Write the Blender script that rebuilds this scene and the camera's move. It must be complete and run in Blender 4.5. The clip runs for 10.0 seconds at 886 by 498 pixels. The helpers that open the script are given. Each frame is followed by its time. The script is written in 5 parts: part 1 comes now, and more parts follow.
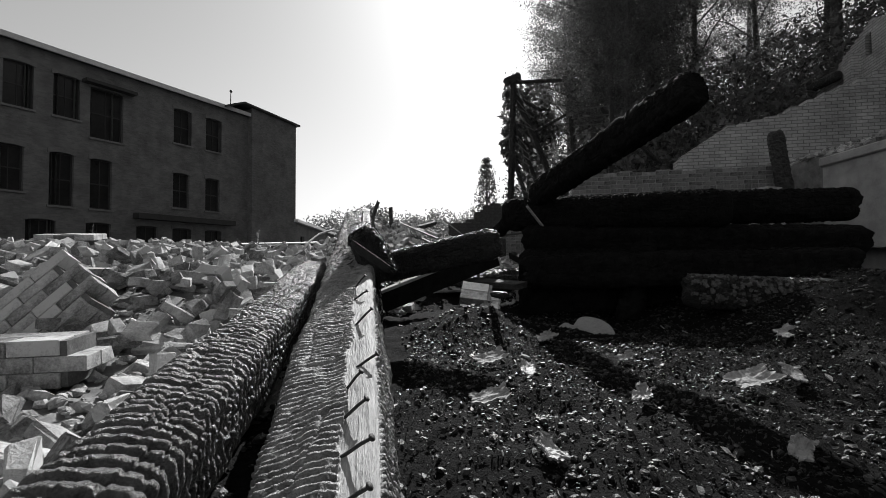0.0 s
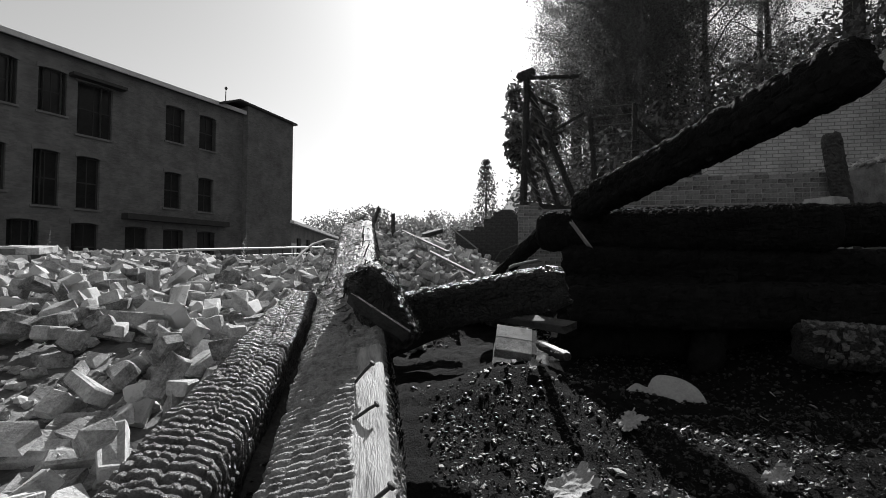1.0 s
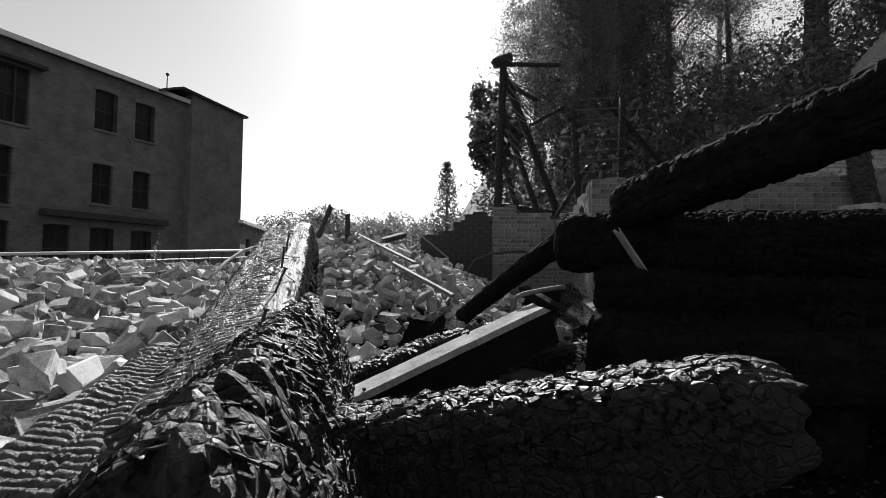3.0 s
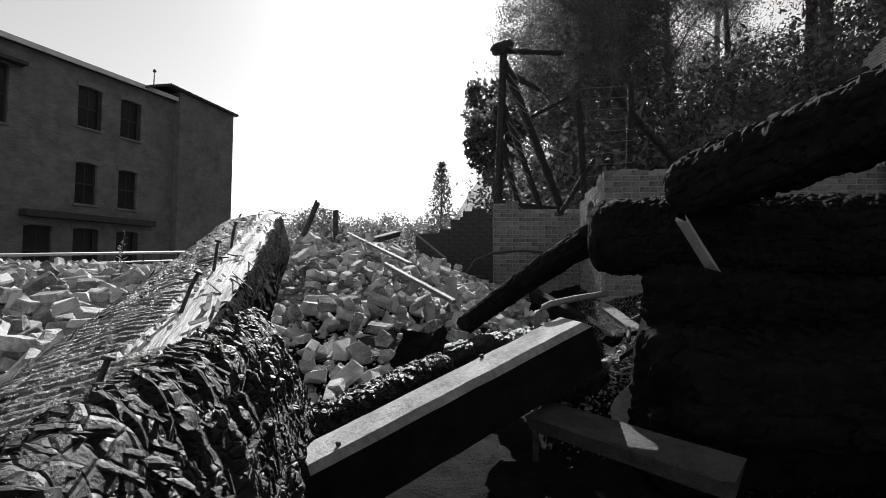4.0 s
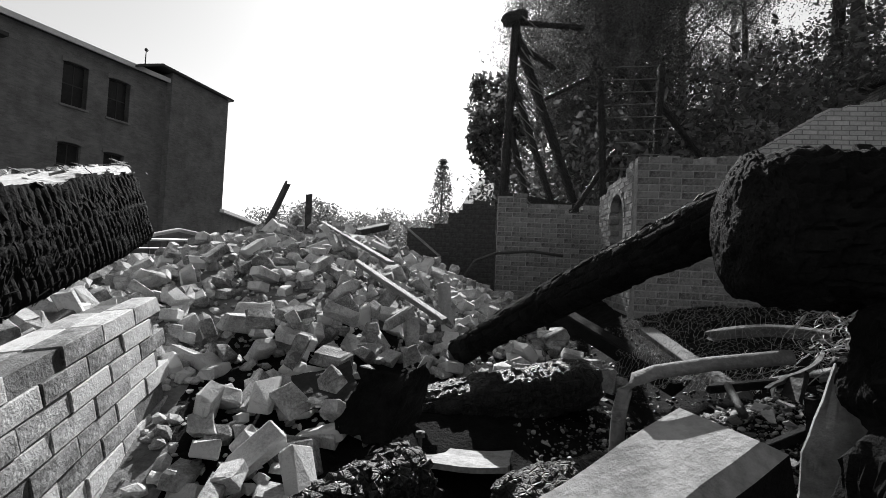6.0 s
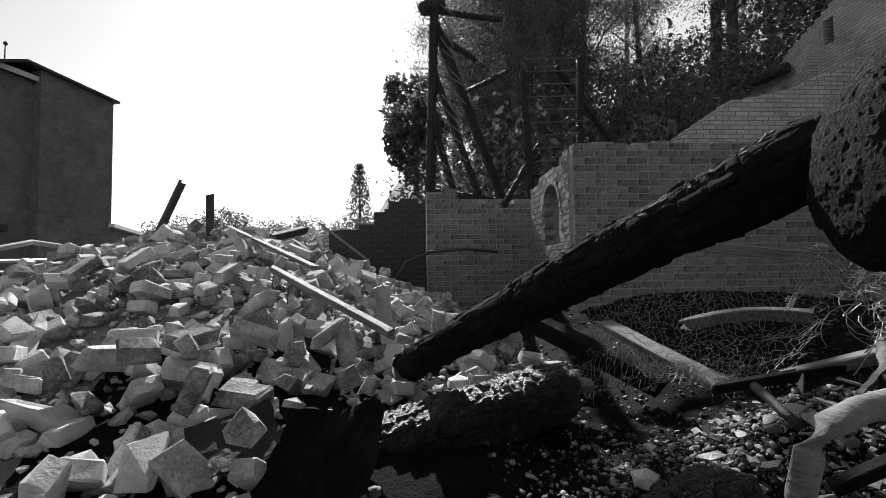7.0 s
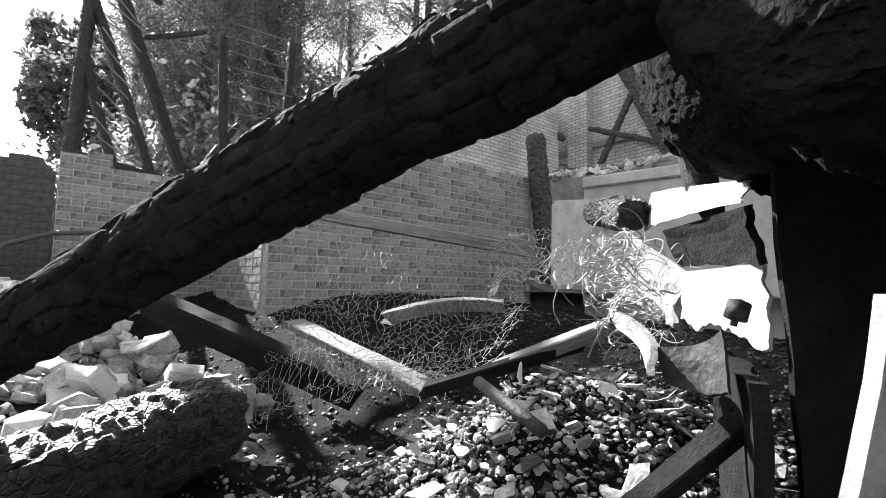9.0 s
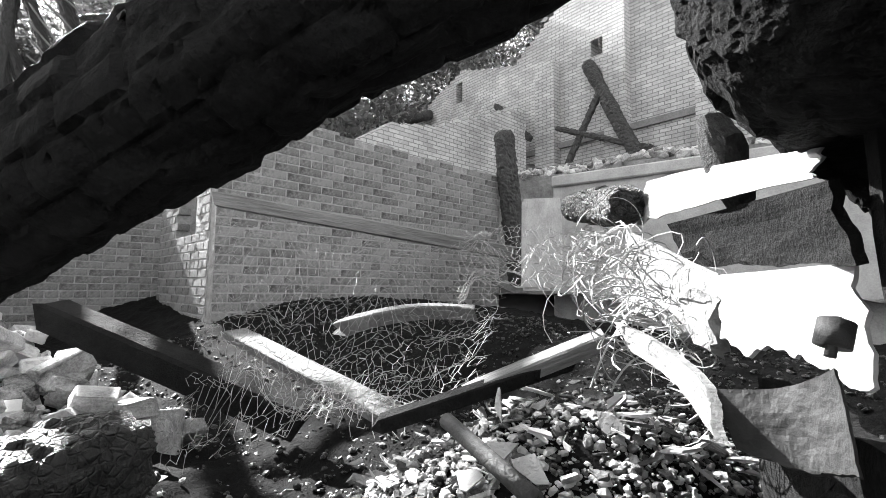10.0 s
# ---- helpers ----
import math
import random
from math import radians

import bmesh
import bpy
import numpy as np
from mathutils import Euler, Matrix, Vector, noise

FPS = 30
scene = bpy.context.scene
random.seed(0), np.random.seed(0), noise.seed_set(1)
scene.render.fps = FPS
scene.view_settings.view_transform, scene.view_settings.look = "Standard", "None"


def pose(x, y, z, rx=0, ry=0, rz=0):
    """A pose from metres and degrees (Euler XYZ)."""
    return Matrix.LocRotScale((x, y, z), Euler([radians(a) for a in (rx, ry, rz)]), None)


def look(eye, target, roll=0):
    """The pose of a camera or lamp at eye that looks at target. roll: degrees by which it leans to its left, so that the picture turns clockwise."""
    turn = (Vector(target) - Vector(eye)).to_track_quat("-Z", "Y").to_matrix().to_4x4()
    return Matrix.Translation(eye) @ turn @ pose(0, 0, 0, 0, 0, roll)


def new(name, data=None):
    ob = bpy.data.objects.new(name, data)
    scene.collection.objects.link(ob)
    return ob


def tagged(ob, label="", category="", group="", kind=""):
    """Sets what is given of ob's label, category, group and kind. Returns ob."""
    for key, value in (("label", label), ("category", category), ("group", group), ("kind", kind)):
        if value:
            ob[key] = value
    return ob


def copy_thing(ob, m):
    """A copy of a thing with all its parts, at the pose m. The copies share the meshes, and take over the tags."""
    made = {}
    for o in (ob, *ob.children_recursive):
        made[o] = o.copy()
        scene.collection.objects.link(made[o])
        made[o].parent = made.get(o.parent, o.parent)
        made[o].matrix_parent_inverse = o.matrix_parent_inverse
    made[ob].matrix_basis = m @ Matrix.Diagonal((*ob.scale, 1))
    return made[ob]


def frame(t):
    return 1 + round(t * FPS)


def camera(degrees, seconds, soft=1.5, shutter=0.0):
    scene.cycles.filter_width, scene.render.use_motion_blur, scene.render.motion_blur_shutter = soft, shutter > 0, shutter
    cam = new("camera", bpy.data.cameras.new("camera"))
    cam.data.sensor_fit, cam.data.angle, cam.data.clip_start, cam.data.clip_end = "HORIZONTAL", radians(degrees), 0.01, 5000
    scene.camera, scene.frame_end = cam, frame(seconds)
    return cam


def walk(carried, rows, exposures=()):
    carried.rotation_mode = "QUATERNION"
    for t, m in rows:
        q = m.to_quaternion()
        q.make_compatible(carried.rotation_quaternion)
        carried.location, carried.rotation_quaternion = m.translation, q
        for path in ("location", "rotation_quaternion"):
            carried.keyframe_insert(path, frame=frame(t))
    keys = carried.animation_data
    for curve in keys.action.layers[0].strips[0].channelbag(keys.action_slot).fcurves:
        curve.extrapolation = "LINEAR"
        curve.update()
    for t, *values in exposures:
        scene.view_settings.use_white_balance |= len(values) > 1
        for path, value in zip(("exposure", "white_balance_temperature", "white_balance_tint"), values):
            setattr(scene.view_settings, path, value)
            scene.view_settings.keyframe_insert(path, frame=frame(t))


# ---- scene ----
cam = camera(86.8, 10.0, 0.6)
PATH = [
    (0, (0.008, 0.001, 2.029), (0.005, 2.0, 2.092), -0.3),
    (0.5, (-0.098, 0.483, 2.117), (-0.098, 2.482, 2.183), -0.7),
    (1, (-0.174, 0.914, 2.245), (-0.167, 2.913, 2.312), 0.2),
    (1.5, (-0.2, 1.31, 2.343), (-0.151, 3.308, 2.408), 0.9),
    (2, (-0.242, 1.639, 2.373), (-0.156, 3.636, 2.445), 0.7),
    (2.5, (-0.259, 1.919, 2.374), (-0.118, 3.913, 2.45), 0.9),
    (3, (-0.248, 2.221, 2.377), (-0.067, 4.211, 2.456), 0.7),
    (3.2, (-0.244, 2.33, 2.367), (-0.051, 4.319, 2.447), 0.9),
    (4.5, (-0.224, 3.096, 2.388), (-0.017, 5.083, 2.471), 0.3),
    (5, (-0.21, 3.335, 2.388), (0.0, 5.323, 2.473), 1.5),
    (5.2, (-0.194, 3.43, 2.405), (0.018, 5.417, 2.477), 2.1),
    (6.3, (-0.048, 4.038, 2.413), (0.162, 6.025, 2.492), 2.6),
    (6.5, (-0.065, 4.132, 2.406), (0.195, 6.113, 2.493), 1.4),
    (7, (-0.102, 4.349, 2.38), (0.438, 6.272, 2.479), -0.9),
    (7.5, (-0.117, 4.473, 2.37), (0.781, 6.257, 2.483), 1.0),
    (8, (0.005, 4.625, 2.33), (1.214, 6.213, 2.465), 1.2),
    (8.5, (0.143, 4.741, 2.273), (1.562, 6.143, 2.424), 1.4),
    (9, (0.268, 4.84, 2.244), (1.821, 6.089, 2.402), 1.1),
    (9.5, (0.38, 4.918, 2.246), (1.995, 6.086, 2.409), 0.6),
    (10, (0.468, 4.978, 2.256), (2.105, 6.115, 2.421), 0.7),
]
walk(cam, [(t, look(eye, target, roll)) for t, eye, target, roll in PATH],
     [(0.0, 0.6), (0.5, 0.75), (3.0, 0.85), (4.5, 1.05), (7.0, 1.1), (7.5, 1.25), (8.0, 1.65), (8.5, 2.3), (9.0, 2.95), (9.5, 3.2), (10.0, 3.3)])

# ---- world, sun ----
SUN_AZ, SUN_EL = 9.0, 37.0
world = bpy.data.worlds.new("world")
scene.world = world
world.use_nodes = True
wn, wl = world.node_tree.nodes, world.node_tree.links
sky = wn.new("ShaderNodeTexSky")
sky.sky_type, sky.sun_disc = "NISHITA", False
sky.sun_elevation, sky.sun_rotation = radians(SUN_EL), radians(SUN_AZ)
sky.dust_density = 1.0
# black-and-white film that favours blue
grey = wn.new("ShaderNodeVectorMath")
grey.operation = "DOT_PRODUCT"
grey.inputs[1].default_value = (0.12, 0.33, 0.55)
wl.new(sky.outputs[0], grey.inputs[0])
wl.new(grey.outputs["Value"], wn["Background"].inputs[0])
wn["Background"].inputs[1].default_value = 0.07
sun = new("sun", bpy.data.lights.new("sun", "SUN"))
sun.data.energy, sun.data.angle = 5.0, radians(0.5)
sx, sy, sz = math.sin(radians(SUN_AZ)), math.cos(radians(SUN_AZ)), math.tan(radians(SUN_EL))
sun.matrix_world = look((40 * sx, 40 * sy, 40 * sz), (0, 0, 0))

# ---- materials ----
def material(name, dark, light, scale=8.0, rough=0.85, bump=0.3, fine=60.0, metal=0.0, spec=0.5, vary=0.0, cells=0.0, island=False, grain=0.0):
    """Grey surface: two scales of noise between two values, relief, and a shift from piece to piece."""
    m = bpy.data.materials.new(name)
    m.use_nodes = True
    n, l = m.node_tree.nodes, m.node_tree.links
    b = n["Principled BSDF"]
    b.inputs["Roughness"].default_value, b.inputs["Metallic"].default_value = rough, metal
    b.inputs["Specular IOR Level"].default_value = spec
    co = n.new("ShaderNodeTexCoord")
    src = co.outputs["Object"]
    if grain:
        mp = n.new("ShaderNodeMapping")
        mp.inputs["Scale"].default_value = (1, grain, 1)
        l.new(src, mp.inputs["Vector"])
        src = mp.outputs[0]
    big, small = n.new("ShaderNodeTexNoise"), n.new("ShaderNodeTexNoise")
    for t, sc in ((big, scale), (small, fine)):
        t.inputs["Scale"].default_value, t.inputs["Detail"].default_value = sc, 6.0
        t.inputs["Roughness"].default_value = 0.65
        l.new(src, t.inputs["Vector"])
    add = n.new("ShaderNodeMath")
    add.operation = "ADD"
    half = n.new("ShaderNodeMath")
    half.operation = "MULTIPLY"
    half.inputs[1].default_value = 0.6
    l.new(small.outputs["Fac"], half.inputs[0])
    l.new(big.outputs["Fac"], add.inputs[0])
    l.new(half.outputs[0], add.inputs[1])
    last = add.outputs[0]
    if vary:
        src2 = n.new("ShaderNodeNewGeometry").outputs["Random Per Island"] if island else n.new("ShaderNodeObjectInfo").outputs["Random"]
        mul = n.new("ShaderNodeMath")
        mul.operation = "MULTIPLY_ADD"
        mul.inputs[1].default_value, mul.inputs[2].default_value = vary, -vary / 2
        l.new(src2, mul.inputs[0])
        plus = n.new("ShaderNodeMath")
        l.new(last, plus.inputs[0])
        l.new(mul.outputs[0], plus.inputs[1])
        last = plus.outputs[0]
    ramp = n.new("ShaderNodeValToRGB")
    e = ramp.color_ramp.elements
    e[0].position, e[1].position = 0.5, 1.05
    e[0].color, e[1].color = (dark, dark, dark, 1), (light, light, light, 1)
    l.new(last, ramp.inputs[0])
    l.new(ramp.outputs[0], b.inputs["Base Color"])
    bp = n.new("ShaderNodeBump")
    bp.inputs["Strength"].default_value, bp.inputs["Distance"].default_value = bump, 0.02
    height = last
    if cells:
        v = n.new("ShaderNodeTexVoronoi")
        v.feature = "DISTANCE_TO_EDGE"
        v.inputs["Scale"].default_value = cells
        l.new(src, v.inputs["Vector"])
        mm = n.new("ShaderNodeMath")
        mm.operation = "MINIMUM"
        mm.inputs[1].default_value = 0.12
        l.new(v.outputs[0], mm.inputs[0])
        sc = n.new("ShaderNodeMath")
        sc.operation = "MULTIPLY_ADD"
        sc.inputs[1].default_value = 6.0
        l.new(mm.outputs[0], sc.inputs[0])
        l.new(small.outputs["Fac"], sc.inputs[2])
        height = sc.outputs[0]
    l.new(height, bp.inputs["Height"])
    l.new(bp.outputs[0], b.inputs["Normal"])
    return m


def brick_wall_material(name, dark, light, mortar, bw=0.21, bh=0.07):
    """Small far bricks, set out on upright walls along the wall's own length and height."""
    m = material(name, dark, light, 1.2, 0.9, 0.2, 30.0)
    n, l = m.node_tree.nodes, m.node_tree.links
    b = n["Principled BSDF"]
    ramp = b.inputs["Base Color"].links[0].from_socket
    br = n.new("ShaderNodeTexBrick")
    br.inputs["Scale"].default_value = 1.0
    br.inputs["Brick Width"].default_value, br.inputs["Row Height"].default_value = bw, bh
    br.inputs["Mortar Size"].default_value = 0.008
    br.inputs["Color1"].default_value, br.inputs["Color2"].default_value = (1, 1, 1, 1), (0.72, 0.72, 0.72, 1)
    br.inputs["Mortar"].default_value = (mortar, mortar, mortar, 1)
    uv = n.new("ShaderNodeTexCoord")
    l.new(uv.outputs["UV"], br.inputs["Vector"])
    mix = n.new("ShaderNodeMix")
    mix.data_type, mix.blend_type = "RGBA", "MULTIPLY"
    mix.inputs[0].default_value = 1.0
    l.new(ramp, mix.inputs[6])
    l.new(br.outputs["Color"], mix.inputs[7])
    l.new(mix.outputs[2], b.inputs["Base Color"])
    return m


M_BRICK = material("brick_dusty", 0.08, 0.50, 12.0, 0.92, 0.55, 110.0, vary=0.5)
M_BRICKS = material("brick_dusty_loose", 0.08, 0.50, 12.0, 0.92, 0.7, 110.0, vary=0.5, island=True)
M_WALLBRICK = material("brick_wall", 0.04, 0.20, 9.0, 0.92, 0.4, 70.0, vary=0.28)
M_GROUT = material("dark_grout", 0.04, 0.16, 14.0, 0.95, 0.6, 90.0)
M_MORTAR = material("mortar", 0.12, 0.32, 14.0, 0.95, 0.6, 90.0)
M_CHAR = material("char", 0.006, 0.045, 14.0, 0.46, 0.9, 150.0, spec=0.38, cells=42.0)
M_CHARDRY = material("char_dry", 0.015, 0.07, 18.0, 0.75, 0.6, 140.0, spec=0.2)
# deep black of char; also paints shade on timber sides and a panel
M_SOOT_SHADE = material("soot_char_shade", 0.004, 0.018, 12.0, 0.85, 0.7, 130.0, spec=0.04)
M_RIDGE = material("ridged_char", 0.005, 0.17, 26.0, 0.36, 0.9, 170.0, spec=0.5)
M_RIDGEP = material("pale_ridged_char", 0.03, 0.40, 26.0, 0.5, 0.9, 170.0, spec=0.4)
M_BARE = material("bare_wood", 0.09, 0.54, 24.0, 0.7, 0.9, 130.0, grain=0.12)
M_WOOD = material("grey_wood", 0.04, 0.20, 22.0, 0.75, 0.6, 120.0, grain=0.1)
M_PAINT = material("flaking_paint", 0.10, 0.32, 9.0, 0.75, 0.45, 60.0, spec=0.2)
M_PAINTL = material("pale_flaking_paint", 0.16, 0.42, 9.0, 0.75, 0.45, 60.0, spec=0.2)
M_ASH = material("ash", 0.002, 0.012, 10.0, 0.95, 1.0, 70.0, spec=0.05)
M_DUST = material("rubble_dust", 0.05, 0.20, 6.0, 0.95, 0.8, 50.0)
M_CHIPD = material("dark_chips", 0.003, 0.040, 20.0, 0.36, 0.4, 90.0, spec=0.3, vary=0.6, island=True)
M_CHIPL = material("pale_chips", 0.05, 0.36, 20.0, 0.85, 0.6, 90.0, vary=0.9, island=True)
M_CONC = material("concrete", 0.20, 0.44, 4.0, 0.9, 0.3, 60.0)
M_SHEET = material("white_sheet", 0.20, 0.40, 5.0, 0.6, 0.15, 60.0)
M_IRON = material("dark_iron", 0.006, 0.03, 6.0, 0.7, 0.25, 60.0, spec=0.2)
M_RUST = material("nail_iron", 0.015, 0.05, 30.0, 0.7, 0.4, 120.0)
M_WIRE = material("wire", 0.12, 0.30, 30.0, 0.55, 0.1, 80.0)
M_STONE = material("pale_stone", 0.45, 0.75, 8.0, 0.9, 0.5, 50.0)
M_GROUND = material("ground_soil", 0.02, 0.06, 0.4, 0.95, 0.6, 6.0)
M_LEAF = material("leaf", 0.045, 0.17, 3.0, 0.5, 0.1, 20.0, vary=0.5, island=True)
ln, ll = M_LEAF.node_tree.nodes, M_LEAF.node_tree.links
thin, both = ln.new("ShaderNodeBsdfTranslucent"), ln.new("ShaderNodeMixShader")
ll.new(ln["Principled BSDF"].inputs["Base Color"].links[0].from_socket, thin.inputs[0])
both.inputs[0].default_value = 0.55
ll.new(ln["Principled BSDF"].outputs[0], both.inputs[1])
ll.new(thin.outputs[0], both.inputs[2])
ll.new(both.outputs[0], ln["Material Output"].inputs[0])
M_BARK = material("bark", 0.03, 0.12, 6.0, 0.9, 0.8, 40.0)
M_FAR = material("far_woods", 0.12, 0.28, 0.5, 0.9, 0.5, 3.0)
M_MILL = brick_wall_material("mill_brick", 0.08, 0.22, 0.9)
M_RUIN = brick_wall_material("ruin_brick", 0.15, 0.40, 0.5)
M_WHITE = brick_wall_material("whitewashed_brick", 0.22, 0.58, 0.40)
M_GLASS = material("dark_pane", 0.012, 0.03, 2.0, 0.25, 0.05, 9.0)
M_TRIM = material("roof_edge", 0.45, 0.7, 1.0, 0.5, 0.1, 20.0)
M_FRAME = material("window_frame", 0.02, 0.045, 6.0, 0.7, 0.1, 40.0)


# ---- builders ----
def mesh(name, verts, faces, mats, index=None, smooth=False):
    me = bpy.data.meshes.new(name)
    me.from_pydata(np.asarray(verts, float).tolist(), [], [list(map(int, f)) for f in faces])
    for m in mats if isinstance(mats, (list, tuple)) else [mats]:
        me.materials.append(m)
    if index is not None:
        me.polygons.foreach_set("material_index", np.asarray(index, np.int32))
    if smooth:
        me.polygons.foreach_set("use_smooth", np.ones(len(me.polygons), bool))
    me.update()
    return me


def part(name, data, parent=None, label="", m=None):
    """One mesh object, under a thing or a part when one is given."""
    if isinstance(data, bmesh.types.BMesh):
        me = bpy.data.meshes.new(name)
        data.to_mesh(me)
        data.free()
        data = me
    ob = new(name, data)
    if parent:
        ob.parent = parent
    if m is not None:
        ob.matrix_basis = m
    return tagged(ob, label)


def empty(name, m, label, category, group="", kind=""):
    ob = new(name)
    ob.matrix_basis = m
    ob.empty_display_size = 0.1
    return tagged(ob, label, category, group, kind)


def hash3(i, j, k):
    h = (i.astype(np.int64) * 374761393 + j.astype(np.int64) * 668265263 + k.astype(np.int64) * 2147483647) & 0x7FFFFFFF
    h = ((h ^ (h >> 13)) * 1274126177) & 0x7FFFFFFF
    return ((h ^ (h >> 16)) & 0xFFFF) / 65535.0


def vnoise(x, y, z=0.0, seed=0):
    """Smooth noise, 0 to 1, on arrays."""
    x, y = np.asarray(x, float), np.asarray(y, float)
    z = np.zeros_like(x) + z + 17.3 * seed
    i, j, k = np.floor(x), np.floor(y), np.floor(z)
    u, v, w = x - i, y - j, z - k
    u, v, w = (t * t * (3 - 2 * t) for t in (u, v, w))
    out = 0
    for a in (0, 1):
        for b in (0, 1):
            for c in (0, 1):
                out = out + hash3(i + a, j + b, k + c) * (u if a else 1 - u) * (v if b else 1 - v) * (w if c else 1 - w)
    return out


def fnoise(x, y, z=0.0, seed=0, octaves=4):
    s, a, t = 0, 1.0, 0
    for o in range(octaves):
        s = s + a * vnoise(np.asarray(x) * 2**o, np.asarray(y) * 2**o, np.asarray(z) * 2**o, seed + o)
        t += a
        a *= 0.55
    return s / t


def box(bm, x0, x1, y0, y1, z0, z1, m=None, mat=0):
    g = bmesh.ops.create_cube(bm, size=1.0)
    bmesh.ops.transform(bm, verts=g["verts"], matrix=Matrix.LocRotScale(((x0 + x1) / 2, (y0 + y1) / 2, (z0 + z1) / 2), None, (x1 - x0, y1 - y0, z1 - z0)))
    if m is not None:
        bmesh.ops.transform(bm, verts=g["verts"], matrix=m)
    for f in {f for v in g["verts"] for f in v.link_faces}:
        f.material_index = mat
    return g["verts"]


def timber(name, p0, p1, w, h, roll=0.0, amp=0.012, cu=0.045, cv=0.07, step=0.011, mats=None, bare=None, round_=5.0, sag=0.0, taper=0.0, ragged=0.05, seed=1, parent=None, label="", wave=0.0, black=None):
    """A squared or round timber whose char has cracked into pillowed blocks. bare: share of the girth, from and to,
    left as pale wood. black: share of the length past which the sides are burnt smooth and coloured black, for char and
    for shade.
    """
    p0, p1 = Vector(p0), Vector(p1)
    length = (p1 - p0).length
    m, n = max(8, int(length / step)), max(24, int(2 * (w + h) / step))
    a = np.linspace(0, 2 * math.pi, n, endpoint=False)
    c, s = np.cos(a), np.sin(a)
    r = (np.abs(c) ** round_ + np.abs(s) ** round_) ** (-1 / round_)
    px, pz = r * c * w / 2, r * s * h / 2
    girth = np.r_[0, np.cumsum(np.hypot(np.diff(px), np.diff(pz)))]
    total = girth[-1] + math.hypot(px[0] - px[-1], pz[0] - pz[-1])
    u, g = np.meshgrid(np.linspace(0, length, m), girth, indexing="ij")
    skew = 0.35 * cu * (fnoise(g * 9, u * 5, 0, seed) - 0.5) * 4
    row = np.floor(g / cv + 1.1 * (fnoise(u * 7, g * 5, 0, seed + 3) - 0.5) * 2)
    frow = g / cv + 1.1 * (fnoise(u * 7, g * 5, 0, seed + 3) - 0.5) * 2 - row
    size = cu * (0.6 + 1.0 * hash3(row, row * 0 + seed, row * 0))
    col = (u + skew) / size + 7 * hash3(row, row * 0 + 5, row * 0 + seed)
    fcol = col - np.floor(col)
    if wave:
        frow = frow * 0 + 0.5
        drift = 0.9 * (fnoise(u * 3.5, g * 1.5, 0, seed + 31, 2) - 0.5) + 0.25 * (fnoise(u * 11, g * 9, 0, seed + 32, 2) - 0.5)
        col = (u + wave * np.sin(g * 9 + seed) * 0.02 + skew * 0.4) / cu + 1.1 * wave * drift
        fcol = col - np.floor(col)
    lift = hash3(row, np.floor(col), row * 0 + seed)
    tip = hash3(np.floor(col), row, row * 0 + seed + 4) - 0.5
    if wave:
        pillow = (1 - np.abs(2 * fcol ** 0.85 - 1) ** 2.2) * (0.9 + 0.5 * (fnoise(g * 8, np.floor(col) * 3.7, 0, seed + 2, 2) - 0.5)) + 0.25 * (fnoise(u * 9, g * 30, 0, seed + 6, 2) - 0.5)
        split = np.abs(fnoise(u * 4, g * 26, 0, seed + 33, 2) - 0.5)
        pillow = pillow * (0.75 + 0.5 * fnoise(u * 7, g * 12, 0, seed + 34, 2)) - 0.4 * np.exp(-((split / 0.018) ** 2))
    else:
        pillow = (1 - np.abs(2 * fcol - 1) ** 12) * (1 - np.abs(2 * frow - 1) ** 10) * (0.4 + 0.8 * lift + 2.2 * tip * (fcol - 0.5) + 1.6 * (lift - 0.5) * (frow - 0.5))
    rough = 0.4 if wave else 0.5
    disp = amp * (pillow - 0.7) + amp * rough * (fnoise(u * 60, g * 60, 0, seed + 9) - 0.5) + amp * rough * (fnoise(u * 18, g * 70, 0, seed + 8) - 0.5) + 0.09 * (w + h) * (fnoise(u * 2.2, np.cos(g / total * 6.283) * 1.2, np.sin(g / total * 6.283) * 1.2, seed + 5) - 0.5)
    disp = disp * (0.05 + 0.95 * np.clip(np.minimum(u, length - u) / 0.12, 0, 1))
    isbare = np.zeros_like(u, bool)
    isblack = np.zeros_like(u, int)
    if black:
        past = np.clip((u / length + 0.06 * (fnoise(u * 5, g * 4, 0, seed + 35) - 0.5) - black) / 0.05, 0, 1)
        disp = disp * (1 - 0.5 * past)
        isblack = np.where(past > 0.5, np.where((g / total < 0.10) | (g / total > 0.42), 2, 3), 0)
    if bare:
        edge = 0.05 * (fnoise(u * 6, g * 2, 0, seed + 11) - 0.5) * 2
        share = g / total + edge
        isbare = (share > bare[0]) & (share < bare[1]) & ((u < bare[2] * length) | (u > bare[3] * length))
        grain = 0.6 * amp * (fnoise(u * 6, g * 90, 0, seed) - 0.5) - amp * 0.5
        disp = np.where(isbare, grain, disp)
    f = u / length
    ends = np.minimum(f, 1 - f) * length
    shrink = np.clip(ends / 0.06, 0, 1) ** 0.5
    scale = (1 - taper * f) * (0.72 + 0.28 * shrink)
    nx, nz = px / np.hypot(px, pz), pz / np.hypot(px, pz)
    X = px[None] * scale + nx[None] * disp
    Z = pz[None] * scale + nz[None] * disp - sag * (4 * f * (1 - f))
    Y = u + ragged * (fnoise(X * 25, Z * 25, 0, seed + 21) - 0.5) * 2 * (np.clip(1 - ends / 0.15, 0, 1)) * np.where(f < 0.5, -1, 1)
    verts = np.stack([X, Y, Z], -1).reshape(-1, 3)
    i, j = np.meshgrid(np.arange(m - 1), np.arange(n), indexing="ij")
    jn = (j + 1) % n
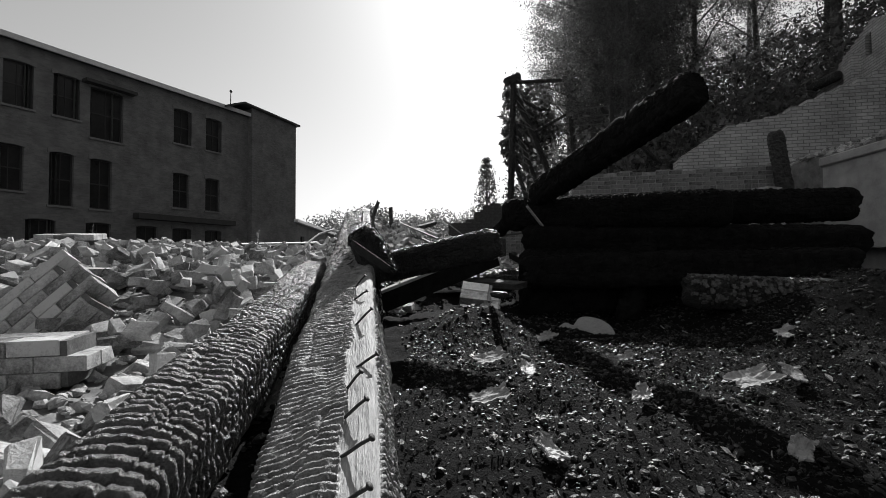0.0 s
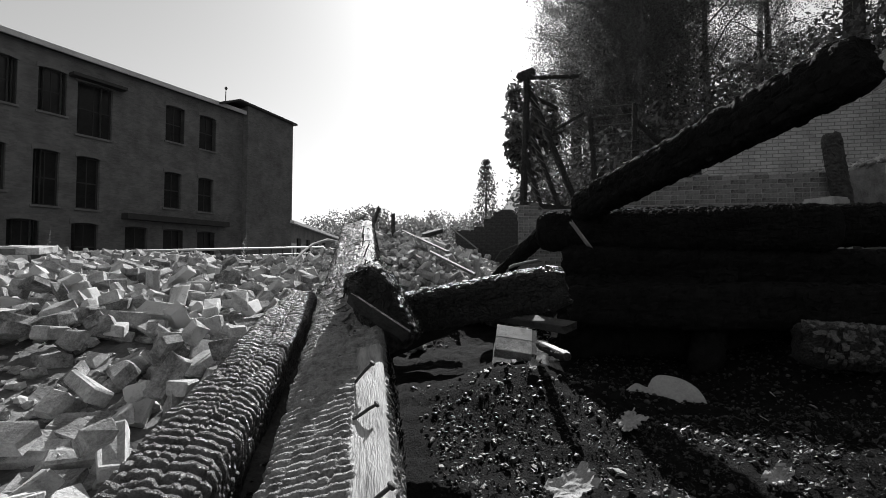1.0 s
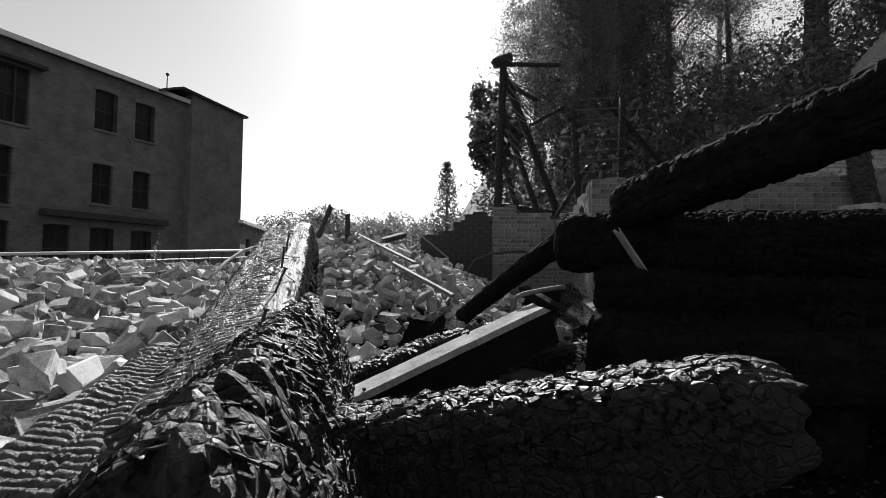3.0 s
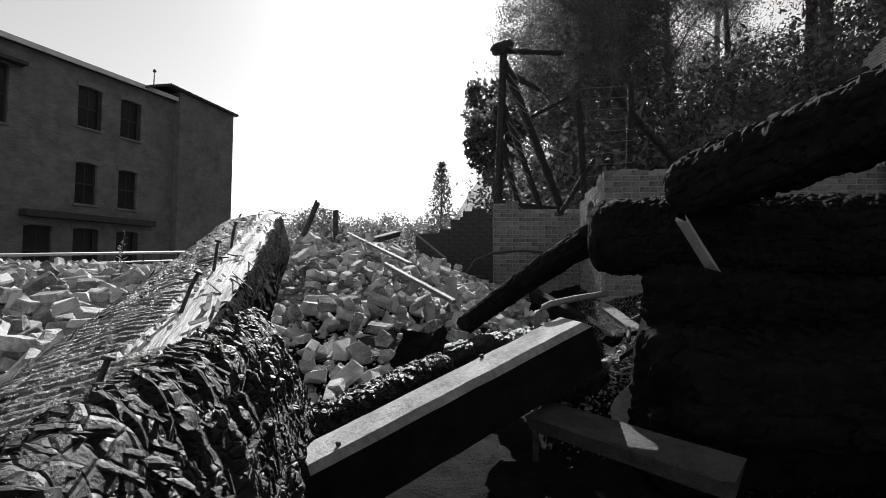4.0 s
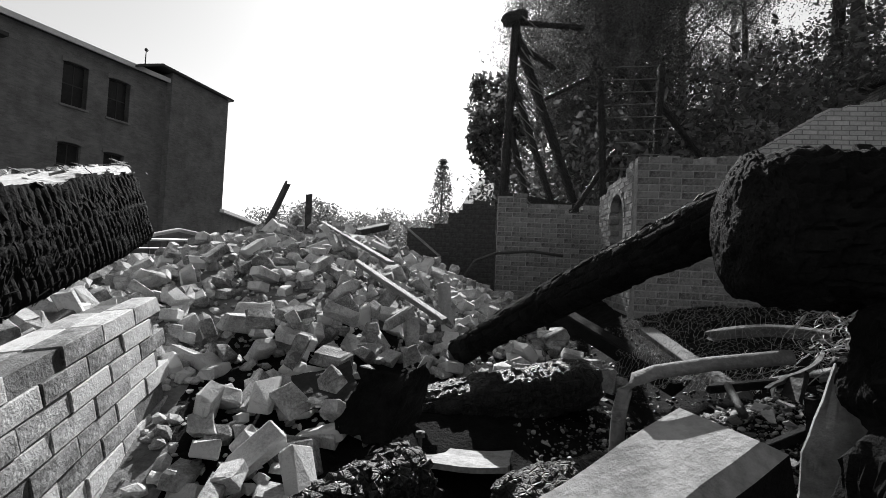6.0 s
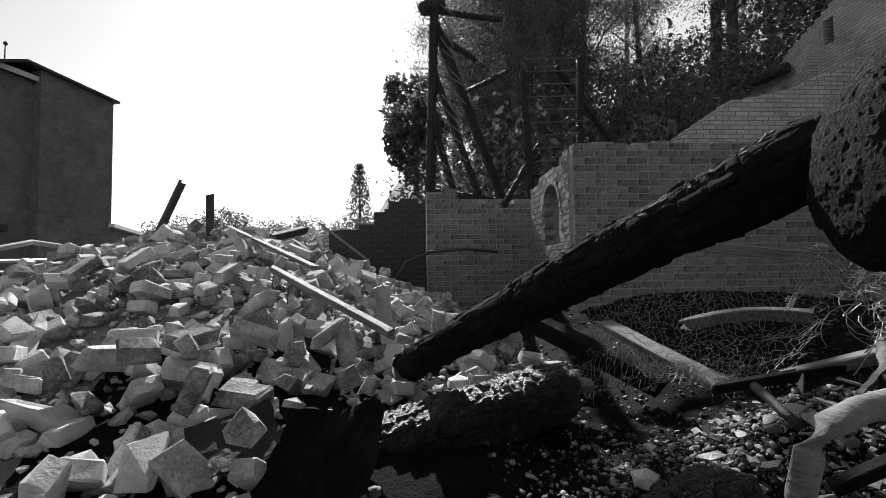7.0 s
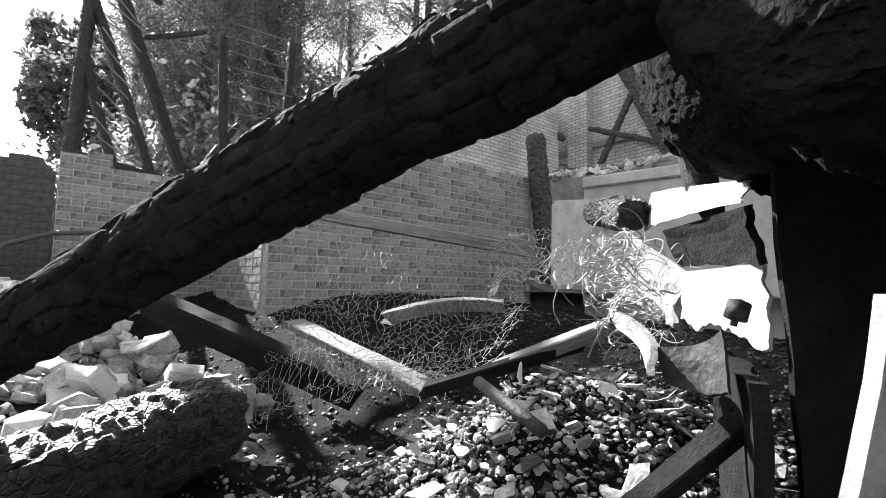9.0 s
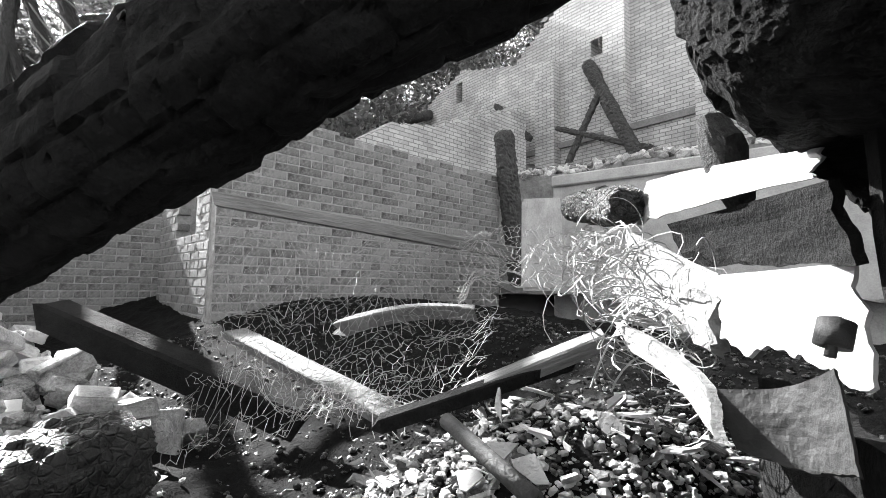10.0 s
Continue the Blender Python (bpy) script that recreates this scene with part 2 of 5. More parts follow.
    quads = np.stack([i * n + j, i * n + jn, (i + 1) * n + jn, (i + 1) * n + j], -1).reshape(-1, 4)
    idx = np.where(isbare, 1, isblack)[:-1].reshape(-1)
    faces = quads.tolist()
    rings, R = [verts], 10
    for end, row0, sign in ((0, 0, -1), (1, m - 1, 1)):
        rim = verts[row0 * n : (row0 + 1) * n]
        mid = rim.mean(0)
        prev = row0 * n
        for k in range(1, R):
            t = k / R
            flat = np.stack([mid[0] + px * 0.8, rim[:, 1] * 0 + mid[1], mid[2] + pz * 0.8], -1)
            ring = mid + ((rim * (1 - t) ** 2 + flat * (1 - (1 - t) ** 2)) - mid) * (1 - t)
            ring[:, 1] += sign * (0.5 * ragged * (fnoise(ring[:, 0] * 22, ring[:, 2] * 22, 0, seed + 40) - 0.5) + 0.014 * (fnoise(ring[:, 0] * 90, ring[:, 2] * 90, 0, seed + 41) - 0.5))
            base = sum(len(v) for v in rings)
            rings.append(ring)
            for j0 in range(n):
                q4 = [prev + j0, prev + (j0 + 1) % n, base + (j0 + 1) % n, base + j0]
                faces.append(q4 if sign > 0 else q4[::-1])
            prev = base
        rings.append(mid[None])
        c0 = sum(len(v) for v in rings) - 1
        faces += [[prev + j0, prev + (j0 + 1) % n, c0][:: sign] for j0 in range(n)]
    verts = np.vstack(rings)
    me = mesh(name, verts, faces, mats or [M_CHAR, M_BARE], np.r_[idx, np.zeros(len(faces) - len(idx), int)], bool(wave))
    d = (p1 - p0).normalized()
    q = d.to_track_quat("Y", "Z")
    mm = Matrix.Translation(p0) @ q.to_matrix().to_4x4() @ pose(0, 0, 0, 0, roll, 0)
    return part(name, me, parent, label, mm)


def plank(name, p0, p1, w, h, mat, roll=0.0, parent=None, label="", seed=1, bend=0.0):
    """A sawn board with slightly uneven edges and broken ends."""
    p0, p1 = Vector(p0), Vector(p1)
    length = (p1 - p0).length
    rng = np.random.RandomState(seed)
    m = max(6, int(length / 0.06))
    verts, faces = [], []
    for i in range(m + 1):
        y = length * i / m
        z = bend * 4 * (i / m) * (1 - i / m)
        wob = rng.uniform(-0.02, 0.02, 4) * w
        cut = rng.uniform(-0.03, 0.03, 8) if i in (0, m) else np.zeros(8)
        ring = [(-w / 2 + wob[0], -h / 2), (-w / 2 + wob[0], h / 2 - h * 0.12), (-w / 2 + h * 0.12 + wob[0], h / 2), (w / 2 - h * 0.12 + wob[1], h / 2), (w / 2 + wob[1], h / 2 - h * 0.12), (w / 2 + wob[1], -h / 2)]
        verts += [(x, y + cut[k], zz + z) for k, (x, zz) in enumerate(ring)]
    n = 6
    for i in range(m):
        for j in range(n):
            faces.append([i * n + j, (i + 1) * n + j, (i + 1) * n + (j + 1) % n, i * n + (j + 1) % n])
    faces += [list(range(n)), list(range(m * n, m * n + n))[::-1]]
    q = (p1 - p0).normalized().to_track_quat("Y", "Z")
    mm = Matrix.Translation(p0) @ q.to_matrix().to_4x4() @ pose(0, 0, 0, 0, roll, 0)
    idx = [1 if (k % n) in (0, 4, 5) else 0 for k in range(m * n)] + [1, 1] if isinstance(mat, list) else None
    return part(name, mesh(name, verts, faces, mat, idx), parent, label, mm)


def tube(name, pts, r, mat, parent=None, label="", sides=8, m=None):
    """A round bar, pipe or wire along points."""
    pts = [Vector(p) for p in pts]
    verts, faces = [], []
    for i, p in enumerate(pts):
        d = (pts[min(i + 1, len(pts) - 1)] - pts[max(i - 1, 0)]).normalized()
        a = d.cross(Vector((0, 0, 1)) if abs(d.z) < 0.9 else Vector((1, 0, 0))).normalized()
        b = d.cross(a)
        rr = float(r[i] if isinstance(r, (list, tuple)) else r)
        verts += [p + rr * (math.cos(6.2832 * k / sides) * a + math.sin(6.2832 * k / sides) * b) for k in range(sides)]
    for i in range(len(pts) - 1):
        for k in range(sides):
            faces.append([i * sides + k, i * sides + (k + 1) % sides, (i + 1) * sides + (k + 1) % sides, (i + 1) * sides + k])
    faces += [list(range(sides))[::-1], list(range((len(pts) - 1) * sides, len(pts) * sides))]
    return part(name, mesh(name, [tuple(v) for v in verts], faces, mat, None, sides > 4), parent, label, m)


def smooth(e0, e1, x):
    t = np.clip((x - e0) / (e1 - e0), 0, 1)
    return t * t * (3 - 2 * t)


# ---- the lie of the land ----
def land(x, y):
    """Ground far and near: flat yard, wooded hill that climbs beyond the ruin."""
    u = (x - 2.5) * 0.9 + (y - 12.0) * 0.28
    rise = np.where(u > 12, u, np.log1p(np.exp(np.clip(u, -30, 12))))
    rise = np.minimum(rise, 60 + 0 * x) * smooth(0.02, 0.2, np.arctan2(x, np.maximum(y, 0.5)))
    return 1.95 + 0.52 * rise + 0.25 * (fnoise(x * 0.2, y * 0.2, 0, 3) - 0.5)


def bed(x, y):
    """Top of the ash and rubble round the walk."""
    left = 1.05 + 0.55 * (1 - np.exp(-np.maximum(-x - 0.6, 0) / 1.2)) + 0.5 * smooth(1.4, 4.0, y) + 0.05 * np.clip(y - 4, 0, 3)
    left = 1.3 + (left - 1.3) * smooth(0.5, 0.95, -x - 0.03 * y)
    heap = 1.5 + 1.2 * np.exp(-(((x + 1.0) / 1.6) ** 2 + ((y - 9.7) / 2.3) ** 2) / 2)
    ash = 1.42 + 0.08 * smooth(0, 3, y)
    mound = 0.5 * np.exp(-(((x - 1.40) / 0.5) ** 2 + ((y - 5.28) / 0.42) ** 2) / 2)
    mound = mound + 0.22 * np.exp(-(((x - 0.22) / 0.30) ** 2 + ((y - 3.45) / 0.32) ** 2) / 2)
    right = 0.45 * smooth(1.4, 3.0, x) + 0.2 * smooth(5.0, 8.0, y)
    z = np.maximum(np.where(x < 0.3, left, 0), np.maximum(heap * smooth(3.8, 6.0, y) + 1.3 * (1 - smooth(3.8, 6.0, y)), ash + mound + right))
    return z + 0.10 * (fnoise(x * 2.2, y * 2.2, 0, 7) - 0.5) + 0.05 * (fnoise(x * 9, y * 9, 0, 8) - 0.5)


def sheet(name, fx, fy, f, mat, fine=0.0, index=None, mats=None):
    X, Y = np.meshgrid(fx, fy, indexing="ij")
    Z = f(X, Y) + (fine * (fnoise(X * 45, Y * 45, 0, 31, 3) - 0.5) if fine else 0)
    n = len(fy)
    i, j = np.meshgrid(np.arange(len(fx) - 1), np.arange(n - 1), indexing="ij")
    q = np.stack([i * n + j, (i + 1) * n + j, (i + 1) * n + j + 1, i * n + j + 1], -1).reshape(-1, 4)
    idx = None
    if index is not None:
        idx = index(X, Y)[:-1, :-1].reshape(-1).astype(int)
    return part(name, mesh(name, np.stack([X, Y, Z], -1).reshape(-1, 3), q.tolist(), mats or mat, idx, True))


far = np.r_[-900, -500, -260, -130, -70, np.linspace(-40, 40, 81), 70, 130, 260, 500, 900]


def ground_height(x, y):
    near = (1 - smooth(5.5, 7.5, np.hypot(x, (y - 5) * 0.85)))
    return land(x, y) - near * 1.2


ground = sheet("ground", far, far + 5.0, ground_height, M_GROUND)
tagged(ground, "dark trodden soil of the yard and hillside", "ground", kind="structure")


def is_dust(x, y):
    wander = 0.5 * (fnoise(x * 1.3, y * 1.3, 0, 77) - 0.5)
    return (((x < -0.62 - 0.05 * y + wander) | ((y > 6.9) & (x < 1.0 + wander))) & (y > 0.5) | (x < -1.1 + wander)) & (y > -1.0 + 3 * wander)


debris = sheet("debris_bed", np.linspace(-7.5, 4.2, 300), np.linspace(-2.5, 12.5, 380), bed, None, 0.045, is_dust, [M_ASH, M_DUST])
tagged(debris, "bed of black ash, char and brick dust", "debris", kind="structure")


# ---- the mill behind the rubble ----
FAC0, FACD = Vector((-13.29, 31.71, 0)), Vector((0.4692, 0.8831, 0))
FAC = Matrix(((FACD.x, -FACD.y, 0, FAC0.x), (FACD.y, FACD.x, 0, FAC0.y), (0, 0, 1, -0.5), (0, 0, 0, 1)))


def wall_mesh(name, length, outline, openings, thick, mat):
    """An upright wall in its own plane (x along, z up, y into the wall), with real openings, unwrapped in metres."""
    xs = sorted({0.0, length, *[v for o in openings for v in o[:2]], *[p[0] for p in outline]})
    verts, faces = [], []

    def top(x):
        for (xa, za), (xb, zb) in zip(outline, outline[1:]):
            if xa <= x <= xb:
                return za + (zb - za) * (x - xa) / max(xb - xa, 1e-6)
        return outline[-1][1]

    def quad(a, b, c, d):
        k = len(verts)
        verts.extend((a, b, c, d))
        faces.append([k, k + 1, k + 2, k + 3])

    base = outline[0][2] if len(outline[0]) > 2 else 0.0
    outline = [(p[0], p[1]) for p in outline]
    for xa, xb in zip(xs, xs[1:]):
        mid = (xa + xb) / 2
        cuts = sorted((o[2], o[3]) for o in openings if o[0] <= mid <= o[1])
        z = base
        for za, zb in [*cuts, (None, None)]:
            ta, tb = (za, za) if za is not None else (top(xa + 1e-6), top(xb - 1e-6))
            for y, flip in ((0.0, 0), (thick, 1)):
                q = [(xa, y, z), (xb, y, z), (xb, y, tb), (xa, y, ta)]
                quad(*(q[::-1] if flip else q))
            if za is None:
                quad((xa, 0, ta), (xb, 0, tb), (xb, thick, tb), (xa, thick, ta))
            else:
                quad((xa, 0, za), (xb, 0, za), (xb, thick, za), (xa, thick, za))
                quad((xa, thick, zb), (xb, thick, zb), (xb, 0, zb), (xa, 0, zb))
                for x in (xa, xb):
                    quad((x, 0, za), (x, thick, za), (x, thick, zb), (x, 0, zb))
                z = zb
    for x in (0.0, length):
        quad((x, 0, base), (x, thick, base), (x, thick, top(x)), (x, 0, top(x)))
    me = mesh(name, verts, faces, mat)
    uv = me.uv_layers.new(name="UVMap")
    co = np.array([verts[v] for f in faces for v in f])
    flat = np.stack([co[:, 0] + co[:, 1], co[:, 2]], -1)
    uv.data.foreach_set("uv", flat.reshape(-1))
    return me


mill = empty("mill_building", FAC, "three-storey brick mill with arched dark windows, in shade", "building")
UP, LOW = (9.7, 11.75), (5.9, 7.95)
openings = []
for s0 in (-5.2, -3.15, -11.05, -12.9, -15.2, -17.4):
    openings.append((s0, s0 + 1.1, *UP))
for s0 in (-5.2, -3.15, -9.45, -11.15, -13.1, -15.3, -17.4):
    openings.append((s0, s0 + 1.0, LOW[0] - (0.5 if s0 in (-9.45, -11.15) else 0), LOW[1]))
for s0 in (-5.2, -3.15, -7.2, -9.6, -12.0, -14.4):
    openings.append((s0, s0 + 1.15, 2.4, 4.7))
openings.append((-9.5, -7.95, 9.0, 11.6))
L0 = 24.0
shift = [(a + L0, b + L0, c, d) for a, b, c, d in openings]
part("wall", wall_mesh("wall", L0, [(0, 12.6, 1.2), (L0, 12.6)], shift, 0.45, M_MILL), mill, "", pose(-L0, 0, 0))
bm = bmesh.new()
box(bm, -L0 - 0.3, 0.0, -0.25, 9.0, 12.6, 12.78)
roof = part("roof", bm, mill, "low flat roof with a pale metal edge")
roof.data.materials.append(M_FRAME)
bm = bmesh.new()
box(bm, -L0 - 0.3, 0.05, -0.33, -0.252, 12.58, 12.82)
part("roof_edge", bm, roof, "thin bright roof edge").data.materials.append(M_TRIM)
bm = bmesh.new()
box(bm, -L0, 0, 8.5, 8.9, 1.2, 12.6)
box(bm, -L0, -L0 + 0.4, 0.45, 8.5, 1.2, 12.6)
part("back_wall", bm, mill).data.materials.append(M_MILL)
for a, b, c, d in openings:
    w = b - a
    win = empty("window", pose(a, 0.18, c), "dark sash window with a segmental brick arch", "")
    win.parent = mill
    bm = bmesh.new()
    for x0, x1, z0, z1 in ((0, 0.07, 0, d - c), (w - 0.07, w, 0, d - c), (0.07, w - 0.07, 0, 0.07), (0.07, w - 0.07, d - c - 0.07, d - c), (0.07, w - 0.07, (d - c) / 2 - 0.03, (d - c) / 2 + 0.03), (w / 2 - 0.02, w / 2 + 0.02, 0.07, (d - c) / 2 - 0.03), (w / 2 - 0.02, w / 2 + 0.02, (d - c) / 2 + 0.03, d - c - 0.07)):
        box(bm, x0, x1, 0.0, 0.06, z0, z1)
    part("frame", bm, win).data.materials.append(M_FRAME)
    bm = bmesh.new()
    box(bm, 0.07, w - 0.07, 0.025, 0.035, 0.07, d - c - 0.07)
    part("pane", bm, win).data.materials.append(M_GLASS)
    bm = bmesh.new()
    box(bm, -0.08, w + 0.08, -0.26, -0.1, -0.1, -0.003)
    part("sill", bm, win).data.materials.append(M_MILL)
    pts = [(w / 2 + t * (w / 2 + 0.08), d - c + 0.08 - 0.1 * t * t) for t in np.linspace(-1, 1, 9)]
    vs = [(x, y, z + dz) for x, z in pts for y in (-0.22, -0.17) for dz in (-0.06, 0.16)]
    fs = [[4 * k + a, 4 * k + b, 4 * k + 4 + b, 4 * k + 4 + a] for k in range(8) for a, b in ((0, 2), (2, 3), (3, 1), (1, 0))] + [[0, 1, 3, 2], [32, 34, 35, 33]]
    part("arch", mesh("arch", vs, fs, M_MILL), win)
# band over the ground floor, hoist door hood
bm = bmesh.new()
box(bm, -7.4, -1.4, -0.6, -0.003, 5.05, 5.35)
part("canopy", bm, mill, "long dark canopy over the ground floor").data.materials.append(M_FRAME)
bm = bmesh.new()
box(bm, -9.9, -7.5, -0.5, -0.003, 11.65, 11.8)
part("door_hood", bm, mill).data.materials.append(M_FRAME)
# stair tower
bm = bmesh.new()
prof = [(-2.1, 12.65), (-0.85, 13.2), (4.1, 12.9)]
vs = [bm.verts.new((x, y, z)) for y in (-0.45, 6.0) for x, z in [(-0.05, 1.2), (3.9, 1.2), (3.9, 12.92), (-0.05, 13.15)]]
for f in ((0, 1, 2, 3), (5, 4, 7, 6), (1, 5, 6, 2), (4, 0, 3, 7), (3, 2, 6, 7)):
    bm.faces.new([vs[k] for k in f])
tower = part("stair_tower", bm, mill, "plain brick stair tower at the end")
tower.data.materials.append(M_MILL)
uv = tower.data.uv_layers.new(name="UVMap")
for lp in tower.data.loops:
    v = tower.data.vertices[lp.vertex_index].co
    uv.data[lp.index].uv = (v.x + v.y, v.z)
bm = bmesh.new()
vs = [bm.verts.new((x, y, z + dz)) for dz in (0, 0.12) for y in (-0.7, 6.2) for x, z in prof]
n = 3
for k in range(2):
    bm.faces.new([vs[k], vs[k + 1], vs[3 + k + 1], vs[3 + k]])
    bm.faces.new([vs[6 + k + 1], vs[6 + k], vs[9 + k], vs[9 + k + 1]])
    bm.faces.new([vs[k + 1], vs[k], vs[6 + k], vs[6 + k + 1]])
    bm.faces.new([vs[3 + k], vs[3 + k + 1], vs[9 + k + 1], vs[9 + k]])
bm.faces.new([vs[0], vs[3], vs[9], vs[6]])
bm.faces.new([vs[2], vs[8], vs[11], vs[5]])
part("tower_roof", bm, mill).data.materials.append(M_FRAME)
tube("mast", [(-0.95, 0.6, 12.5), (-0.95, 0.6, 13.7), (-0.93, 0.6, 14.2)], 0.03, M_FRAME, mill)
bm = bmesh.new()
bmesh.ops.create_uvsphere(bm, u_segments=8, v_segments=6, radius=0.1, matrix=Matrix.Translation((-0.93, 0.6, 14.2)))
part("mast_ball", bm, mill).data.materials.append(M_FRAME)

annex = empty("low_annex", pose(-11.1, 35.0, -0.38, 0, 0, 0), "long low brick annex with a pale roof edge", "building")
part("wall", wall_mesh("wall", 14.0, [(0, 5.6, 1.2), (14, 5.2)], [(1.2, 2.2, 3.2, 4.6), (3.6, 4.6, 3.2, 4.6), (6, 7, 3.2, 4.6), (8.4, 9.4, 3.2, 4.6)], 0.4, M_MILL), annex, "", pose(0, 0, 0, 0, 0, 89))
for s0 in (1.2, 3.6, 6.0, 8.4):
    bm = bmesh.new()
    box(bm, s0 + 0.003, s0 + 0.997, 0.2, 0.23, 3.203, 4.597)
    part("window", bm, annex, "", pose(0, 0, 0, 0, 0, 89)).data.materials.append(M_GLASS)
bm = bmesh.new()
vs = [bm.verts.new(v) for v in ((-0.2, -0.25, 5.6), (14, -0.25, 5.2), (14, 6, 5.2), (-0.2, 6, 5.6), (-0.2, -0.25, 5.8), (14, -0.25, 5.4), (14, 6, 5.4), (-0.2, 6, 5.8))]
for f in ((3, 2, 1, 0), (4, 5, 6, 7), (0, 1, 5, 4), (1, 2, 6, 5), (2, 3, 7, 6), (3, 0, 4, 7)):
    bm.faces.new([vs[k] for k in f])
part("roof", bm, annex, "", pose(0, 0, 0, 0, 0, 89)).data.materials.append(M_TRIM)

# ---- burnt timbers ----
# past 0.62 the black of the sides is part char, part painted shade
nailed = timber("nailed_beam", (0.012, -0.55, 1.13), (-0.95, 5.38, 2.545), 0.285, 0.24, -14, 0.019, 0.024, 0.09, 0.006, bare=(0.085, 0.190, 0.51, 0.70), seed=4, round_=9, wave=0.35, black=0.62, mats=[M_RIDGEP, M_BARE, M_SOOT_SHADE, M_RIDGE])
tagged(nailed, "charred squared beam with a strip of bare wood and bent nails", "beam")
wavy = timber("ridged_beam", (-0.36, -0.5, 1.44), (-1.18, 4.3, 1.93), 0.215, 0.26, 10, 0.026, 0.036, 0.4, 0.0055, seed=9, round_=6, wave=1.0, mats=[M_RIDGE, M_BARE])
tagged(wavy, "charred beam cracked into crosswise ridges, lying on bricks", "beam")
dark = timber("blocky_beam", (-0.385, 2.60, 2.08), (-0.59, 4.12, 2.11), 0.17, 0.32, -30, 0.024, 0.034, 0.07, 0.006, seed=14, round_=6)
tagged(dark, "black charred timber split into blocks beside the nailed beam", "beam")
lump = timber("char_lump", (-0.655, 4.02, 2.17), (-0.755, 4.62, 2.36), 0.15, 0.25, -12, 0.034, 0.06, 0.07, 0.010, seed=16, round_=2.8, ragged=0.04, mats=[M_SOOT_SHADE, M_BARE])
tagged(lump, "lump of black char hanging on the side of a beam", "char")
logc = timber("leaning_log", (0.79, 4.92, 2.60), (0.30, 6.86, 1.82), 0.15, 0.15, 0, 0.009, 0.05, 0.04, 0.006, seed=21, round_=2.3, taper=0.08, sag=-0.02, mats=[M_SOOT_SHADE, M_BARE])
tagged(logc, "long charred log leaning up from the brick heap", "log")
logd = timber("raised_log", (0.93, 4.62, 2.70), (1.50, 2.72, 3.06), 0.22, 0.24, 0, 0.016, 0.05, 0.06, 0.012, seed=27, round_=2.5, mats=[M_SOOT_SHADE, M_BARE])
tagged(logd, "charred log slanting up over a black beam", "log")
beame = timber("cross_beam", (0.975, 4.915, 2.58), (3.7, 4.20, 2.55), 0.30, 0.30, 0, 0.016, 0.035, 0.045, 0.008, seed=33, round_=2.5, ragged=0.05, mats=[M_SOOT_SHADE, M_BARE])
end_b = timber("broken_beam", (0.665, 4.81, 2.525), (2.5, 4.05, 2.50), 0.30, 0.32, 0, 0.016, 0.030, 0.035, 0.009, seed=35, round_=2.3, ragged=0.012, mats=[M_SOOT_SHADE, M_BARE])
tagged(end_b, "thick black beam with a rounded burnt end over the pit", "beam")
tagged(beame, "heavy black charred beam lying level across the ruin", "beam")
def burnt_end(host, at, axis, r, deep, seed):
    """The rounded, crumbled end grain of a burnt beam, a part of it."""
    bm = bmesh.new()
    bmesh.ops.create_icosphere(bm, subdivisions=6, radius=1.0)
    v = np.array([p.co[:] for p in bm.verts])
    big = fnoise(v[:, 0] * 2.2, v[:, 1] * 2.2, v[:, 2] * 2.2, seed) - 0.5
    cell = np.abs(fnoise(v[:, 0] * 9, v[:, 1] * 9, v[:, 2] * 9, seed + 1, 2) - 0.5)
    small = fnoise(v[:, 0] * 26, v[:, 1] * 26, v[:, 2] * 26, seed + 2) - 0.5
    k = 1 + 0.30 * big - 0.03 * np.exp(-((cell / 0.02) ** 2)) + 0.04 * small
    for p, kk in zip(bm.verts, k):
        p.co *= float(kk)
        p.co = (p.co.x * r, p.co.y * deep, p.co.z * r)
    ob = part("burnt_end", bm, host, "crumbled black end grain", host.matrix_basis.inverted() @ Matrix.Translation(at) @ Vector(axis).to_track_quat("Y", "Z").to_matrix().to_4x4())
    ob.data.materials.append(M_SOOT_SHADE)


burnt_end(end_b, (0.685, 4.80, 2.525), (1.835, -0.76, 0), 0.155, 0.07, 5)
burnt_end(beame, (0.99, 4.91, 2.58), (2.7, -0.7, 0), 0.15, 0.06, 9)
logf = timber("charred_log", (1.80, 3.52, 1.82), (3.4, 3.05, 1.75), 0.24, 0.24, 0, 0.018, 0.035, 0.05, 0.012, seed=37, round_=2.6)
tagged(logf, "charred log with a cracked crust lying on ash", "log")
logg = timber("short_log", (-0.40, 3.16, 2.00), (0.35, 2.90, 2.16), 0.18, 0.19, 0, 0.012, 0.036, 0.045, 0.006, seed=41, round_=2.6)
tagged(logg, "short charred log with glossy black cracked crust", "log")
logq = timber("bubbled_log", (-0.62, 4.55, 1.74), (0.02, 5.05, 1.90), 0.16, 0.16, 0, 0.020, 0.025, 0.03, 0.008, seed=45, round_=2.4)
tagged(logq, "thin charred log with a bubbled crust", "log")
logr = timber("fallen_log", (-0.28, 6.05, 1.66), (1.0, 6.25, 1.85), 0.25, 0.25, 0, 0.016, 0.04, 0.05, 0.012, seed=49, round_=2.4)
tagged(logr, "black charred log lying below the brick heap", "log")

